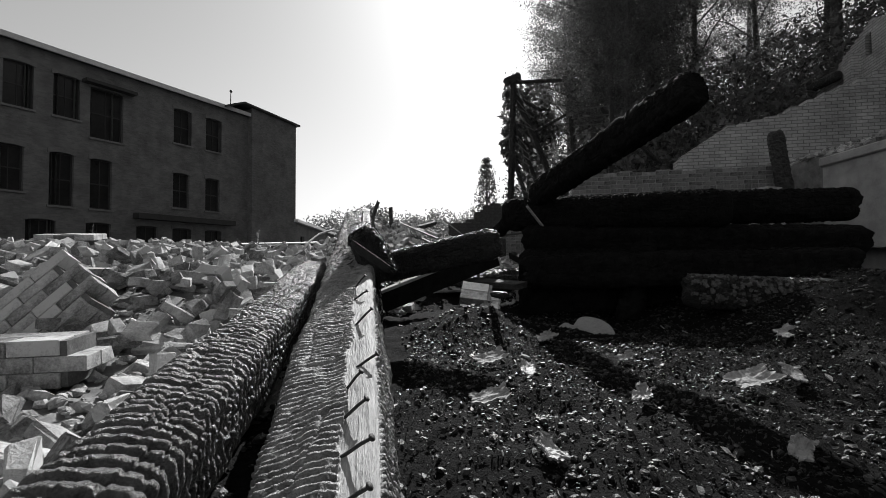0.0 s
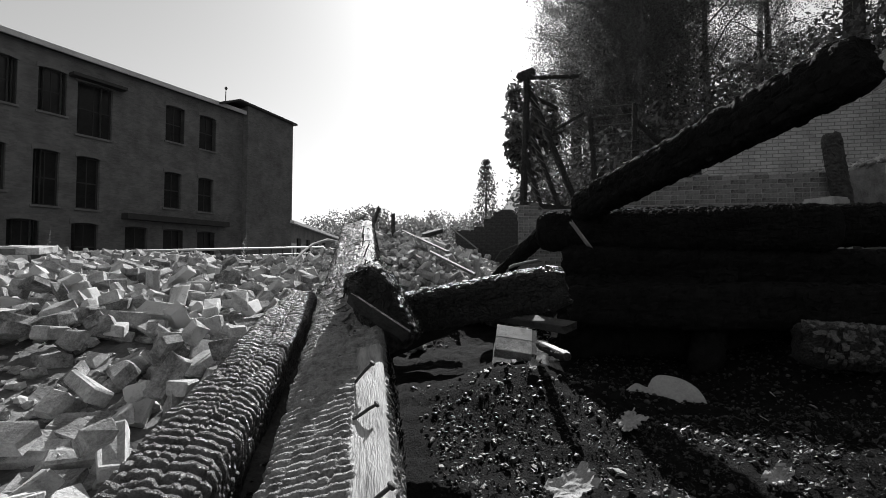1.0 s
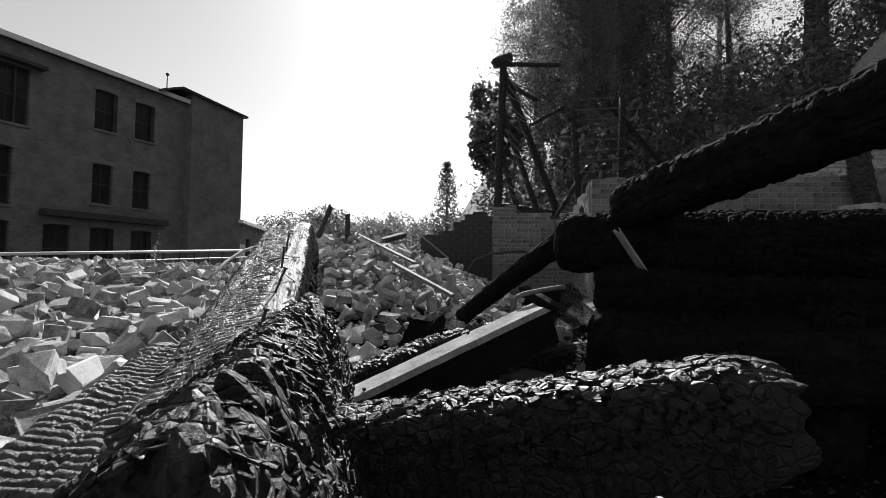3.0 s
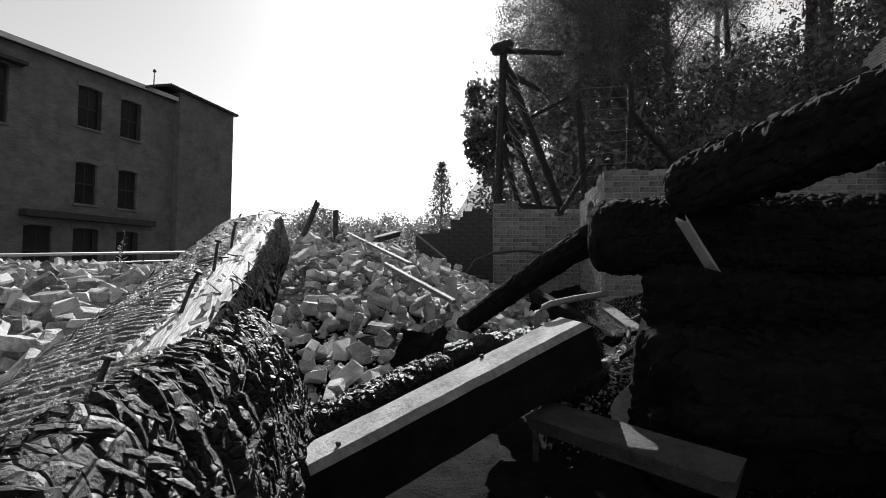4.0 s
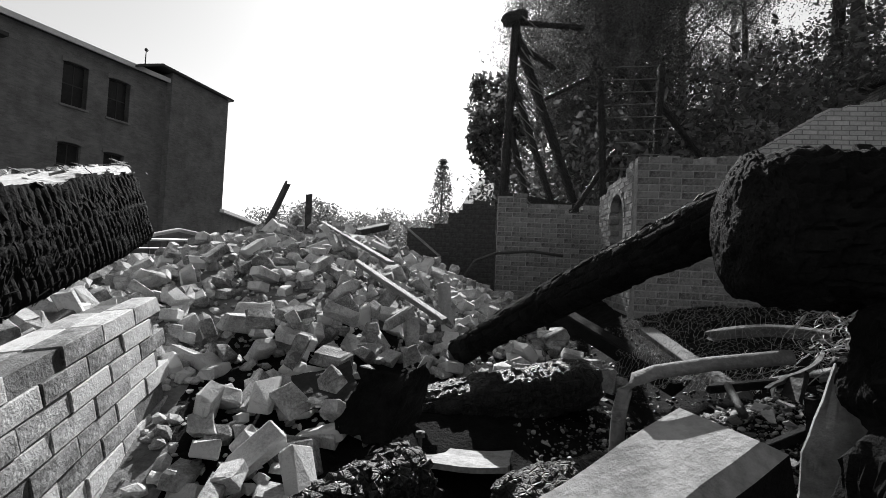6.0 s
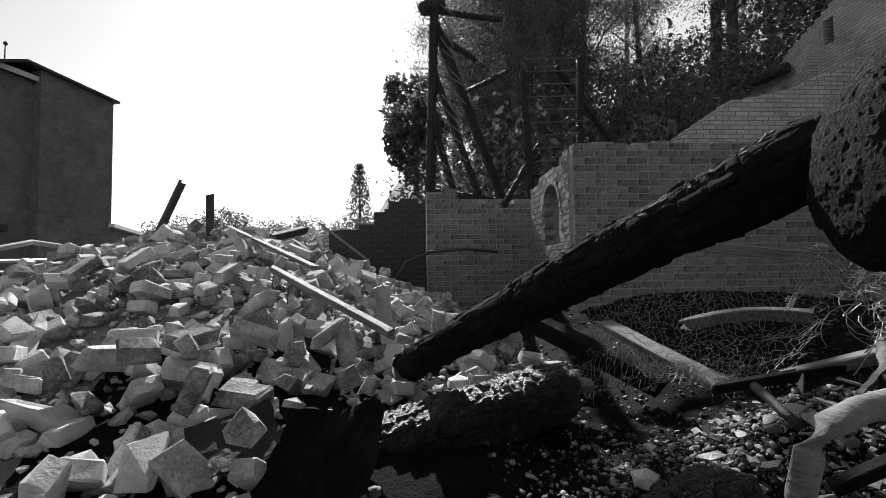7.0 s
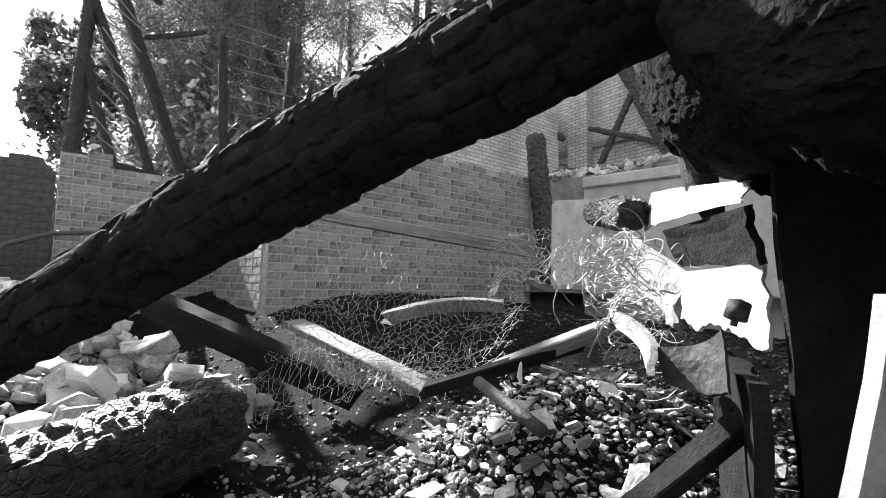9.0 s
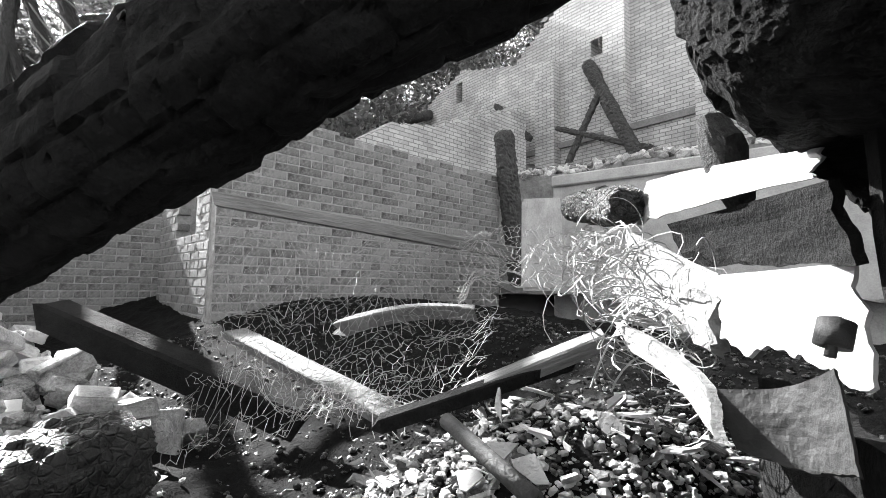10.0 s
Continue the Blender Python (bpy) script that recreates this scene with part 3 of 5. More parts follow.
# loose plates of char lying on the crusts
def flake(seed, long, flat):
    r = random.Random(seed)
    v = [((0.5 * a * r.uniform(0.7, 1.1) + r.uniform(-0.1, 0.1)) * long, 0.5 * b * r.uniform(0.6, 1.1), 0.5 * c * flat * r.uniform(0.5, 1.3)) for a in (-1, 1) for b in (-1, 1) for c in (-1, 1)]
    return np.array(v), [[0, 1, 3, 2], [4, 6, 7, 5], [0, 4, 5, 1], [2, 3, 7, 6], [0, 2, 6, 4], [1, 5, 7, 3]]


def crust(host, length, w, h, n, size, long, flat, seed, span=(0, 1), sides=(0, 1), mat=None, lengthwise=0.5, round_=2.6):
    """Cracked plates of char over part of a timber's girth, as one part of it."""
    r = random.Random(seed)
    kinds = [flake(seed + k, long, flat) for k in range(10)]
    vs, fs, base = [], [], 0
    for _ in range(n):
        a = 2 * math.pi * r.uniform(*sides)
        rad = (abs(math.cos(a)) ** round_ + abs(math.sin(a)) ** round_) ** (-1 / round_)
        p = Vector((rad * math.cos(a) * w / 2, length * r.uniform(*span), rad * math.sin(a) * h / 2))
        sc = size * r.uniform(0.5, 1.4)
        turn = 90 + r.gauss(0, 14) if r.random() < lengthwise else r.gauss(0, 22)
        m = Matrix.Translation(p) @ Vector((math.cos(a), r.gauss(0, 0.13), math.sin(a))).to_track_quat("Z", "X").to_matrix().to_4x4() @ pose(0, 0, 0, r.gauss(0, 6), r.gauss(0, 6), turn) @ Matrix.Scale(sc, 4)
        v, f = r.choice(kinds)
        am = np.array(m)
        vs.append(v @ am[:3, :3].T + am[:3, 3])
        fs += [[base + k for k in q] for q in f]
        base += 8
    ob = part("char_crust", mesh("char_crust", np.vstack(vs), fs, mat or M_CHAR), host, "glossy cracked plates of char")
    ob["kind"] = "stuff"
    return ob


crust(dark, 1.52, 0.17, 0.32, 2600, 0.0085, 3.4, 0.4, 151, (0.0, 1.0), (-0.25, 0.5), None, 0.15, 6)
crust(logq, 0.83, 0.16, 0.16, 700, 0.018, 1.1, 0.9, 153, (0.02, 0.98), (-0.1, 0.6))
# paler plates on the charred log paint in sunlit sparkle
crust(logf, 1.66, 0.24, 0.24, 1100, 0.022, 1.3, 0.6, 154, (0.02, 0.98), (-0.1, 0.6), M_RIDGE)
crust(logg, 0.80, 0.18, 0.19, 900, 0.012, 1.8, 0.5, 155, (0.04, 0.96), (0.0, 0.75), None, 0.7)
# black flakes carry on the char and painted shade of this side
crust(nailed, 6.2, 0.285, 0.24, 2600, 0.0045, 6.0, 0.35, 157, (0.45, 0.985), (-0.16, 0.075), M_SOOT_SHADE, 0.1, 9)
# lighter plates along the top of the leaning log paint its sunlit edge
crust(logc, 2.15, 0.15, 0.15, 900, 0.006, 3.0, 0.4, 159, (0.04, 0.8), (0.10, 0.40), M_CHARDRY, 0.85)
crust(nailed, 6.2, 0.285, 0.24, 70, 0.008, 6.0, 0.25, 158, (0.66, 1.0), (0.09, 0.2), M_CHARDRY, 0.95, 9)
crust(nailed, 6.2, 0.285, 0.24, 420, 0.009, 5.0, 0.3, 156, (0.5, 1.0), (0.2, 0.5), M_CHARDRY, 0.9, 9)

# sides and ends are coloured black to stand in for their shade
painted = plank("painted_timber", (-0.57, 4.235, 1.69), (0.475, 4.585, 2.095), 0.19, 0.19, [M_PAINT, M_SOOT_SHADE], 0, seed=3)
for u, v in ((0.22, 0.05), (0.8, -0.06)):
    tube("spike_head", [(v, u, 0.095), (v, u, 0.106)], 0.008, M_RUST, painted, "", 7)
tagged(painted, "squared timber with flaking pale paint on top", "timber")

# more black timbers piled under the level beam
for k, (p0, p1, w, h) in enumerate((((0.75, 4.35, 1.95), (3.3, 3.75, 2.0), 0.3, 0.3), ((0.75, 4.60, 1.84), (3.4, 4.25, 1.90), 0.30, 0.64), ((1.6, 4.1, 1.5), (2.0, 4.45, 2.5), 0.2, 0.2), ((2.4, 2.5, 1.62), (3.3, 4.2, 1.9), 0.26, 0.26), ((0.80, 4.66, 2.27), (3.5, 3.86, 2.19), 0.16, 0.27))):
    t = timber("fallen_timber", p0, p1, w, h, 7 * k, 0.015, 0.05, 0.06, 0.016, seed=60 + k, round_=4, mats=[M_SOOT_SHADE, M_BARE])
    crust(t, (Vector(p1) - Vector(p0)).length, w, h, 420, 0.022, 1.6, 0.5, 160 + k, (0.02, 0.98), (-0.15, 0.65), M_SOOT_SHADE, 0.5, 4)
    tagged(t, "black charred timber in a burnt pile on ash", "timber", "burnt timber pile")

# nails along the strip of bare wood
def nail(p, way, length):
    q = Vector(way).to_track_quat("Z", "Y").to_matrix().to_4x4()
    ob = empty("nail", Matrix.Translation(p) @ q, "long bent rusty iron nail in a charred beam", "nail", "nails in the beam")
    tube("shank", [(0, 0, -0.03), (0, 0, 0.3 * length), (0.002, 0.001, 0.7 * length), (0.006, 0, length)], 0.0042, M_RUST, ob, "", 6)
    tube("head", [(0.006, 0, length), (0.0065, 0, length + 0.004)], 0.0085, M_RUST, ob, "", 8)
    return ob


rng = random.Random(5)
for y in (0.62, 0.74, 0.86, 1.0, 1.14, 1.28, 1.40, 1.75, 2.05, 2.22, 3.15, 3.42, 3.78, 4.12, 4.40):
    x, z = -0.045 - 0.162 * y, 1.385 + 0.2386 * y
    way = (rng.uniform(0.5, 0.8), rng.uniform(-0.35, -0.05), rng.uniform(0.45, 0.75)) if y < 2.5 else (rng.uniform(0.1, 0.35), rng.uniform(-0.1, 0.1), 0.9)
    nail((x + rng.uniform(-0.01, 0.015), y, z), way, rng.uniform(0.065, 0.09))

# ---- bricks ----
def brick_data(name, seed, lx=0.203, ly=0.096, lz=0.06, chip=0.010, broken=False, frog=False, mat=None, knock=0.5):
    """One brick: eased edges, chipped corners, some broken across."""
    r = random.Random(seed)
    bm = bmesh.new()
    bmesh.ops.create_cube(bm, size=1.0)
    bmesh.ops.scale(bm, verts=bm.verts, vec=(lx, ly, lz))
    if broken:
        cut = bmesh.ops.bisect_plane(bm, geom=[*bm.verts, *bm.edges, *bm.faces], plane_co=(r.uniform(-0.03, 0.05), 0, 0), plane_no=(1, r.uniform(-0.6, 0.6), r.uniform(-0.5, 0.5)), clear_outer=True)
        bmesh.ops.holes_fill(bm, edges=[e for e in bm.edges if e.is_boundary])
    bmesh.ops.bevel(bm, geom=list(bm.edges), offset=0.007 if knock > 0.2 else 0.003, segments=1, affect="EDGES", clamp_overlap=True)
    corner = Vector([r.choice((-1, 1)) * v / 2 for v in (lx, ly, lz)])
    for v in bm.verts:
        d = (v.co - corner).length
        if d < 0.06:
            v.co *= 1 - knock * (1 - d / 0.06)
        v.co += Vector([r.uniform(-1, 1) for _ in range(3)]) * chip * 0.2
    if frog:
        # sunk panel in the bed face, with worn bars where the maker's mark was
        top = max(bm.faces, key=lambda f: f.calc_center_median().z + f.calc_area())
        g = bmesh.ops.inset_individual(bm, faces=[top], thickness=0.018, depth=-0.006)
    bmesh.ops.recalc_face_normals(bm, faces=bm.faces)
    me = bpy.data.meshes.new(name)
    bm.to_mesh(me)
    bm.free()
    me.materials.append(mat or M_BRICK)
    return me


LOOSE = [brick_data("brick", 100 + k, broken=k % 3 > 0, frog=k % 6 == 0, chip=0.024, knock=0.3) for k in range(24)]
COURSE = [brick_data("course_brick", 200 + k, 0.200, 0.10, 0.060, 0.004, mat=M_WALLBRICK, knock=0.06) for k in range(5)]
HALF = [brick_data("half_brick", 220 + k, 0.095, 0.10, 0.060, 0.004, mat=M_WALLBRICK, knock=0.06) for k in range(3)]


def joined(name, pieces, mat, label, category, kind="stuff"):
    """Many small pieces (mesh arrays and poses) in one mesh."""
    vs, fs, base = [], [], 0
    for (v, f), m in pieces:
        a = np.array(m)
        vs.append(v @ a[:3, :3].T + a[:3, 3])
        fs += [[base + k for k in q] for q in f]
        base += len(v)
    ob = part(name, mesh(name, np.vstack(vs), fs, mat))
    return tagged(ob, label, category, kind=kind)


def arrays(me):
    v = np.empty(len(me.vertices) * 3)
    me.vertices.foreach_get("co", v)
    return v.reshape(-1, 3), [list(p.vertices) for p in me.polygons]


# ---- ruined walls ----
GRID = -12.0


def brick_wall(name, origin, turn, length, z0, top, thick, label, openings=(), seed=1, mortar=True):
    """A wall of laid bricks, each a part, on a recessed mortar core. top(x): height of the broken top."""
    r = random.Random(seed)
    wall = empty(name, Matrix.Translation(origin) @ pose(0, 0, 0, 0, 0, turn), label, "wall", kind="structure")
    bm = bmesh.new()
    edges = sorted({0.0, length, *[v for o in openings for v in o[:2]], *[k * 0.2 for k in range(1, int(length / 0.2) + 1)]})
    for xa, xb in zip(edges, edges[1:]):
        if xb - xa < 1e-4:
            continue
        mid = (xa + xb) / 2
        spans = [(z0, top(mid) - 0.03)]
        for o in openings:
            if o[0] <= mid <= o[1]:
                spans = [(z0, o[2]), (o[3], top(mid) - 0.03)]
        for za, zb in spans:
            if zb > za:
                box(bm, xa, xb, 0.004, thick - 0.004, za, zb)
    core = part("mortar_core", bm, wall)
    core.data.materials.append(M_MORTAR)
    z, row = z0, 0
    while z < top(length / 2) + 1.0:
        x = -0.1 if row % 2 else 0.0
        header = row % 6 == 5
        while x < length - 0.04:
            w = 0.105 if header else 0.21
            xa, xb = max(x, 0.0), min(x + w, length)
            mid = (xa + xb) / 2
            free = not any(o[0] - 0.02 < mid < o[1] + 0.02 and o[2] - 0.03 < z + 0.03 < o[3] + 0.04 for o in openings)
            if free and z + 0.06 < top(mid) + r.uniform(-0.05, 0.03) and xb - xa > 0.05:
                half = xb - xa < 0.15
                for side in ((0, 1) if thick > 0.25 and z + 0.2 > top(mid) else (0,)):
                    y = 0.05 if side == 0 else thick - 0.05
                    scale = (xb - xa - 0.01) / (0.095 if half else 0.200)
                    part("brick", r.choice(HALF if half else COURSE), wall, "", Matrix.LocRotScale((mid + r.uniform(-0.002, 0.002), y + r.uniform(-0.0015, 0.001), z + 0.033), Euler((0, r.uniform(-0.006, 0.006), r.uniform(-0.005, 0.005))), (scale, 1, 1)))
            x += w
        z += 0.070
        row += 1
    return wall


brick_wall("wall_1", (1.40, 10.50, 0), GRID, 1.55, 1.77, lambda x: 3.50 - 0.10 * (x > 0.45) - 0.12 * (x > 0.95) + 0.12 * (x > 1.2), 0.32, "low broken brick wall in shade behind the rubble", seed=2)
brick_wall("wall_2", (2.30, 8.27, 0), GRID, 3.2, 1.64, lambda x: 3.63 + 0.02 * math.sin(9 * x) - 0.06 * (x < 0.12), 0.32, "brick wall with a ragged top and pale joints", seed=3)
side = brick_wall("wall_3", (2.625, 9.835, 0), GRID - 90, 1.49, 1.61, lambda x: 3.45 + 0.05 * (x > 0.4) + 0.08 * (x > 1.2), 0.30, "short brick wall with an arched opening", ((0.56, 1.14, 2.66, 3.32),), seed=4)
# arch ring over the opening
for k in range(11):
    a = math.pi * (k + 0.5) / 11
    part("brick", HALF[k % 3], side, "", pose(0.85 + 0.33 * math.cos(a), 0.045, 3.03 + 0.33 * math.sin(a), 0, 90 - math.degrees(a), 0))
# sooty end of the wall, and a plain wall that closes the opening behind
soot = brick_wall("wall_4", (0.12, 10.80, 0), GRID, 1.29, 2.0, lambda x: 2.92 + 0.10 * math.sin(8 * x) + 0.22 * (x > 0.42) + 0.16 * (x > 0.7) + 0.06 * (x > 1.0), 0.3, "soot-black stub of a broken brick wall", seed=6)
for o in soot.children:
    o.data = o.data.copy() if o.name.startswith("mortar") else o.data
    for sl in o.material_slots:
        sl.link = "OBJECT"
        sl.material = M_CHARDRY


def ruin(name, origin, turn, length, outline, label, openings=(), thick=0.4, mat=None):
    me = wall_mesh(name, length, outline, openings, thick, mat or M_RUIN)
    ob = part(name, me, None, "", Matrix.Translation(origin) @ pose(0, 0, 0, 0, 0, turn))
    return tagged(ob, label, "wall", kind="structure")


def steps(x0, z0, x1, z1, n):
    out = []
    for k in range(n):
        xa, xb = x0 + (x1 - x0) * k / n, x0 + (x1 - x0) * (k + 1) / n
        z = z0 + (z1 - z0) * (k + 0.5) / n
        out += [(xa + 0.001, z), (xb, z)]
    return out


ruin("wall_5", (5.1, 10.13, 0), GRID, 4.6, [(0, 4.25, 2.0), *steps(0, 4.25, 1.0, 4.9, 9)[1:], *steps(1.0, 4.92, 2.2, 5.15, 5), *steps(2.2, 5.2, 4.6, 6.2, 8)], "whitewashed wall stepped by fallen bricks", (), 0.35, M_WHITE)
ruin("wall_6", (11.53, 14.69, 0), -105, 15.5, [(0, 6.9, 2.0), *steps(0, 6.9, 1.8, 7.45, 6)[1:], *steps(1.8, 7.5, 3.4, 8.1, 8), *steps(3.4, 8.0, 5.2, 7.5, 8), *steps(5.2, 7.6, 6.4, 8.4, 9), *steps(6.4, 8.5, 8.5, 9.4, 9), *steps(8.5, 9.3, 15.5, 8.6, 20)], "tall whitewashed brick wall broken at the top", ((3.05, 3.3, 7.2, 7.75), (7.15, 7.45, 6.95, 7.3)), 0.5, M_WHITE)
ruin("wall_8", (9.4, 17.1, 0), -20, 1.8, [(0, 6.6, 5.4), *steps(0, 6.5, 0.8, 7.3, 5)[1:], *steps(0.8, 7.4, 1.8, 7.1, 5)], "fragment of pale wall among trees on the hillside", (), 0.3, M_RUIN)
back = bpy.data.objects["wall_6"]
for x, w, z1 in ((2.5, 0.35, 7.5), (4.35, 0.5, 6.7), (5.9, 0.5, 7.2), (7.55, 0.45, 8.2), (9.2, 0.5, 8.6), (11.6, 0.5, 8.4)):
    p = part("pilaster", wall_mesh("pilaster", w, [(0, z1, 2.0), (w, z1 - 0.08)], (), 0.22, M_WHITE), back, "", pose(x, -0.222, 0))
bm = bmesh.new()
box(bm, 0.2, 15.0, -0.06, -0.003, 5.22, 5.34)
part("string_course", bm, back).data.materials.append(M_WHITE)

# ---- terrace, posts and beams of the ruin behind ----
bm = bmesh.new()
box(bm, 0, 4.6, 0, 0.4, 1.6, 3.58)
box(bm, 0.0, 4.6, -0.05, 0.0, 3.46, 3.59)
bmesh.ops.bevel(bm, geom=list(bm.edges), offset=0.015, segments=1, affect="EDGES")
ledge = part("wall_7", bm, None, "", Matrix.Translation((5.73, 7.05, 0)) @ pose(0, 0, 0, 0, 0, -92))
ledge.data.materials.append(M_CONC)
tagged(ledge, "pale concrete retaining wall with a broken edge", "wall", kind="structure")


def terrace_height(x, y):
    d = (x - 5.73) + (y - 7.05) * 0.035
    return np.where(d > 0.1, 3.60 + 0.22 * np.clip(d, 0, 5) + 0.34 * (fnoise(x * 1.5, y * 1.5, 0, 51) - 0.4), 2.2)


terrace = sheet("terrace", np.linspace(5.3, 11.5, 90), np.linspace(1.5, 11.0, 110), terrace_height, M_DUST, 0.08)
tagged(terrace, "terrace of earth and broken brick behind the retaining wall", "terrace", kind="structure")
for p0, p1, w, label, seed in (
    ((5.57, 7.42, 2.3), (5.37, 7.52, 4.13), 0.22, "charred upright post with a flaked crust", 71),
    ((9.10, 6.75, 4.5), (9.45, 7.78, 6.75), 0.24, "charred timber leaning on the tall wall", 72),
    ((9.30, 8.15, 4.7), (9.30, 7.50, 6.05), 0.12, "thin charred brace leaning on the tall wall", 73),
    ((9.60, 9.06, 5.45), (9.85, 10.05, 6.5), 0.14, "charred rail fallen along the tall wall", 74),
    ((9.0, 6.3, 4.6), (9.35, 8.4, 5.5), 0.10, "charred rail fallen along the tall wall", 78),
    ((1.40, 5.01, 2.40), (1.36, 5.05, 2.555), 0.055, "burnt stump of a post behind a white sheet", 75),
    ((11.1, 14.0, 7.25), (10.75, 12.6, 7.1), 0.26, "charred beam lying on the broken wall top", 79),
    ((7.7, 5.9, 4.0), (7.9, 5.35, 4.35), 0.32, "burnt beam end lying in rubble", 76),
    ((7.3, 6.3, 3.95), (7.9, 5.5, 4.1), 0.26, "burnt beam end lying in rubble", 77),
):
    tagged(timber("charred_post", p0, p1, w, w, 0, 0.02, 0.05, 0.06, 0.025, mats=[M_CHARDRY, M_BARE], seed=seed, round_=3, ragged=min(0.05, w * 0.4)), label, "post")
# squat concrete block at the foot of the post
bm = bmesh.new()
box(bm, -0.35, 0.35, -0.3, 0.3, -0.1, 0.75)
bmesh.ops.bevel(bm, geom=list(bm.edges), offset=0.03, segments=2, affect="EDGES")
for v in bm.verts:
    if v.co.z > 0.5:
        v.co.x *= 0.75
block = part("concrete_block", bm, None, "", pose(4.62, 6.72, 2.34, 0, 0, 20) @ Matrix.Diagonal((0.6, 0.6, 1.0, 1)))
block.data.materials.append(M_CONC)
tagged(block, "tapered pale concrete footing beside a charred post", "footing")

# burnt frame of posts, braces and laths beyond the heap
frame_thing = empty("timber_truss", pose(-0.07, 0, 0.07), "gaunt burnt timber frame with broken braces and laths", "timber frame")
for nm, p0, p1, w in (
    ("post", (1.62, 11.15, 1.9), (1.70, 11.05, 4.2), 0.13), ("post", (1.68, 11.05, 4.05), (1.76, 11.0, 6.3), 0.12), ("cap", (1.56, 11.0, 6.25), (1.92, 11.05, 6.42), 0.20), ("arm", (1.72, 11.0, 6.25), (2.95, 11.2, 6.38), 0.08),
    ("arm", (1.70, 11.0, 5.95), (2.45, 11.1, 5.6), 0.08), ("brace", (1.75, 11.0, 6.1), (2.95, 11.3, 3.4), 0.13), ("brace", (1.70, 11.0, 5.4), (2.55, 11.1, 3.2), 0.10), ("brace", (1.70, 11.0, 4.6), (2.20, 11.1, 3.0), 0.09),
    ("brace", (2.30, 11.1, 5.1), (3.05, 11.2, 5.55), 0.07), ("beam", (1.65, 11.05, 3.5), (3.80, 11.3, 3.3), 0.14), ("post", (3.3, 10.9, 2.2), (3.0, 10.6, 5.3), 0.10), ("post", (3.9, 10.7, 2.2), (3.85, 10.4, 5.5), 0.10), ("brace", (2.2, 10.9, 2.4), (3.4, 10.9, 4.3), 0.08),
    ("brace", (3.9, 11.2, 5.7), (5.6, 11.9, 4.5), 0.10),
):
    timber(nm, p0, p1, w, w, 0, 0.012, 0.05, 0.05, 0.025, mats=[M_CHAR, M_CHARDRY], seed=int(p0[0] * 100 + p1[2] * 7) % 97, round_=4, parent=frame_thing)
r = random.Random(19)
for k in range(13):
    z = 2.9 + 0.19 * k
    plank("lath", (3.22 - 0.02 * k, 10.52, z + 0.25), (3.98 - 0.01 * k - r.uniform(0, 0.3) * (k % 3 == 0), 10.42, z + 0.31), 0.03, 0.010, M_WOOD, 0, frame_thing, "", 300 + k)
for k in range(17):
    z = 3.4 + 0.17 * k
    plank("lath", (1.82, 10.86, z + 0.16), (2.0 + r.uniform(0, 0.25), 10.9, z - r.uniform(0.0, 0.14)), 0.025, 0.008, M_WOOD, 0, frame_thing, "", 330 + k)

# ---- fallen masonry ----
def masonry(name, m, nx, ny, nz, label, seed, ragged=0.15):
    """A lump of wall still bonded: bricks as parts round a mortar core."""
    r = random.Random(seed)
    th = empty(name, m, label, "masonry")
    L, T, H = nx * 0.21, ny * 0.105, nz * 0.07
    bm = bmesh.new()
    box(bm, 0.05, L - 0.03, 0.005, T - 0.005, 0.005, H - 0.008)
    part("mortar_core", bm, th).data.materials.append(M_GROUT)
    for c in range(nz):
        for row in range(ny):
            if 0 < row < ny - 1 and 0 < c < nz - 1:
                continue
            off = 0.105 * (c % 2)
            for k in range(nx):
                x = off + k * 0.21
                if (k in (0, nx - 1) or c in (0, nz - 1)) and r.random() < ragged:
                    continue
                part("brick", r.choice(COURSE_L), th, "", pose(x + 0.1 - 0.05, row * 0.105 + 0.05 + r.uniform(-0.003, 0.003), c * 0.07 + 0.035, 0, r.uniform(-0.6, 0.6), r.uniform(-0.8, 0.8)))
    return th


COURSE_L = [brick_data("laid_brick", 240 + k, 0.206, 0.1035, 0.0665, 0.004, mat=M_BRICK, knock=0.1) for k in range(5)]


def axes_pose(o, x, z):
    """A pose at o with its x axis along x and its z axis near z."""
    x = Vector(x).normalized()
    y = Vector(z).cross(x).normalized()
    z = x.cross(y)
    return Matrix(((x.x, y.x, z.x, o[0]), (x.y, y.y, z.y, o[1]), (x.z, y.z, z.z, o[2]), (0, 0, 0, 1)))


masonry("wall_panel", axes_pose((-0.915, 4.98, 1.51), (-0.05, 1.0, 0.17), (-0.13, -0.25, 1.0)), 5, 2, 8, "slab of fallen brick wall standing on edge, face bare", 11, 0.1)
masonry("masonry_lump", axes_pose((-2.22, 2.28, 1.42), (0.52, 0.30, 0.62), (-0.62, 0.35, 0.62)), 3, 2, 6, "lump of bonded bricks tipped back in rubble", 12)
masonry("masonry_lump", axes_pose((-1.98, 1.96, 1.50), (1, 0.12, 0.02), (0.0, -0.05, 1)), 2, 2, 3, "mortared block of bricks with a dusty flat top", 13, 0.02)
masonry("masonry_lump", axes_pose((-0.98, 6.85, 1.80), (0.75, 0.5, -0.25), (-0.3, -0.25, 1)), 2, 3, 3, "lump of bonded bricks tipped in the heap", 14)
masonry("masonry_lump", axes_pose((-0.12, 8.95, 2.18), (1, 0.1, 0.05), (0.05, -0.3, 1)), 1, 2, 5, "narrow lump of bonded bricks standing in rubble", 15)
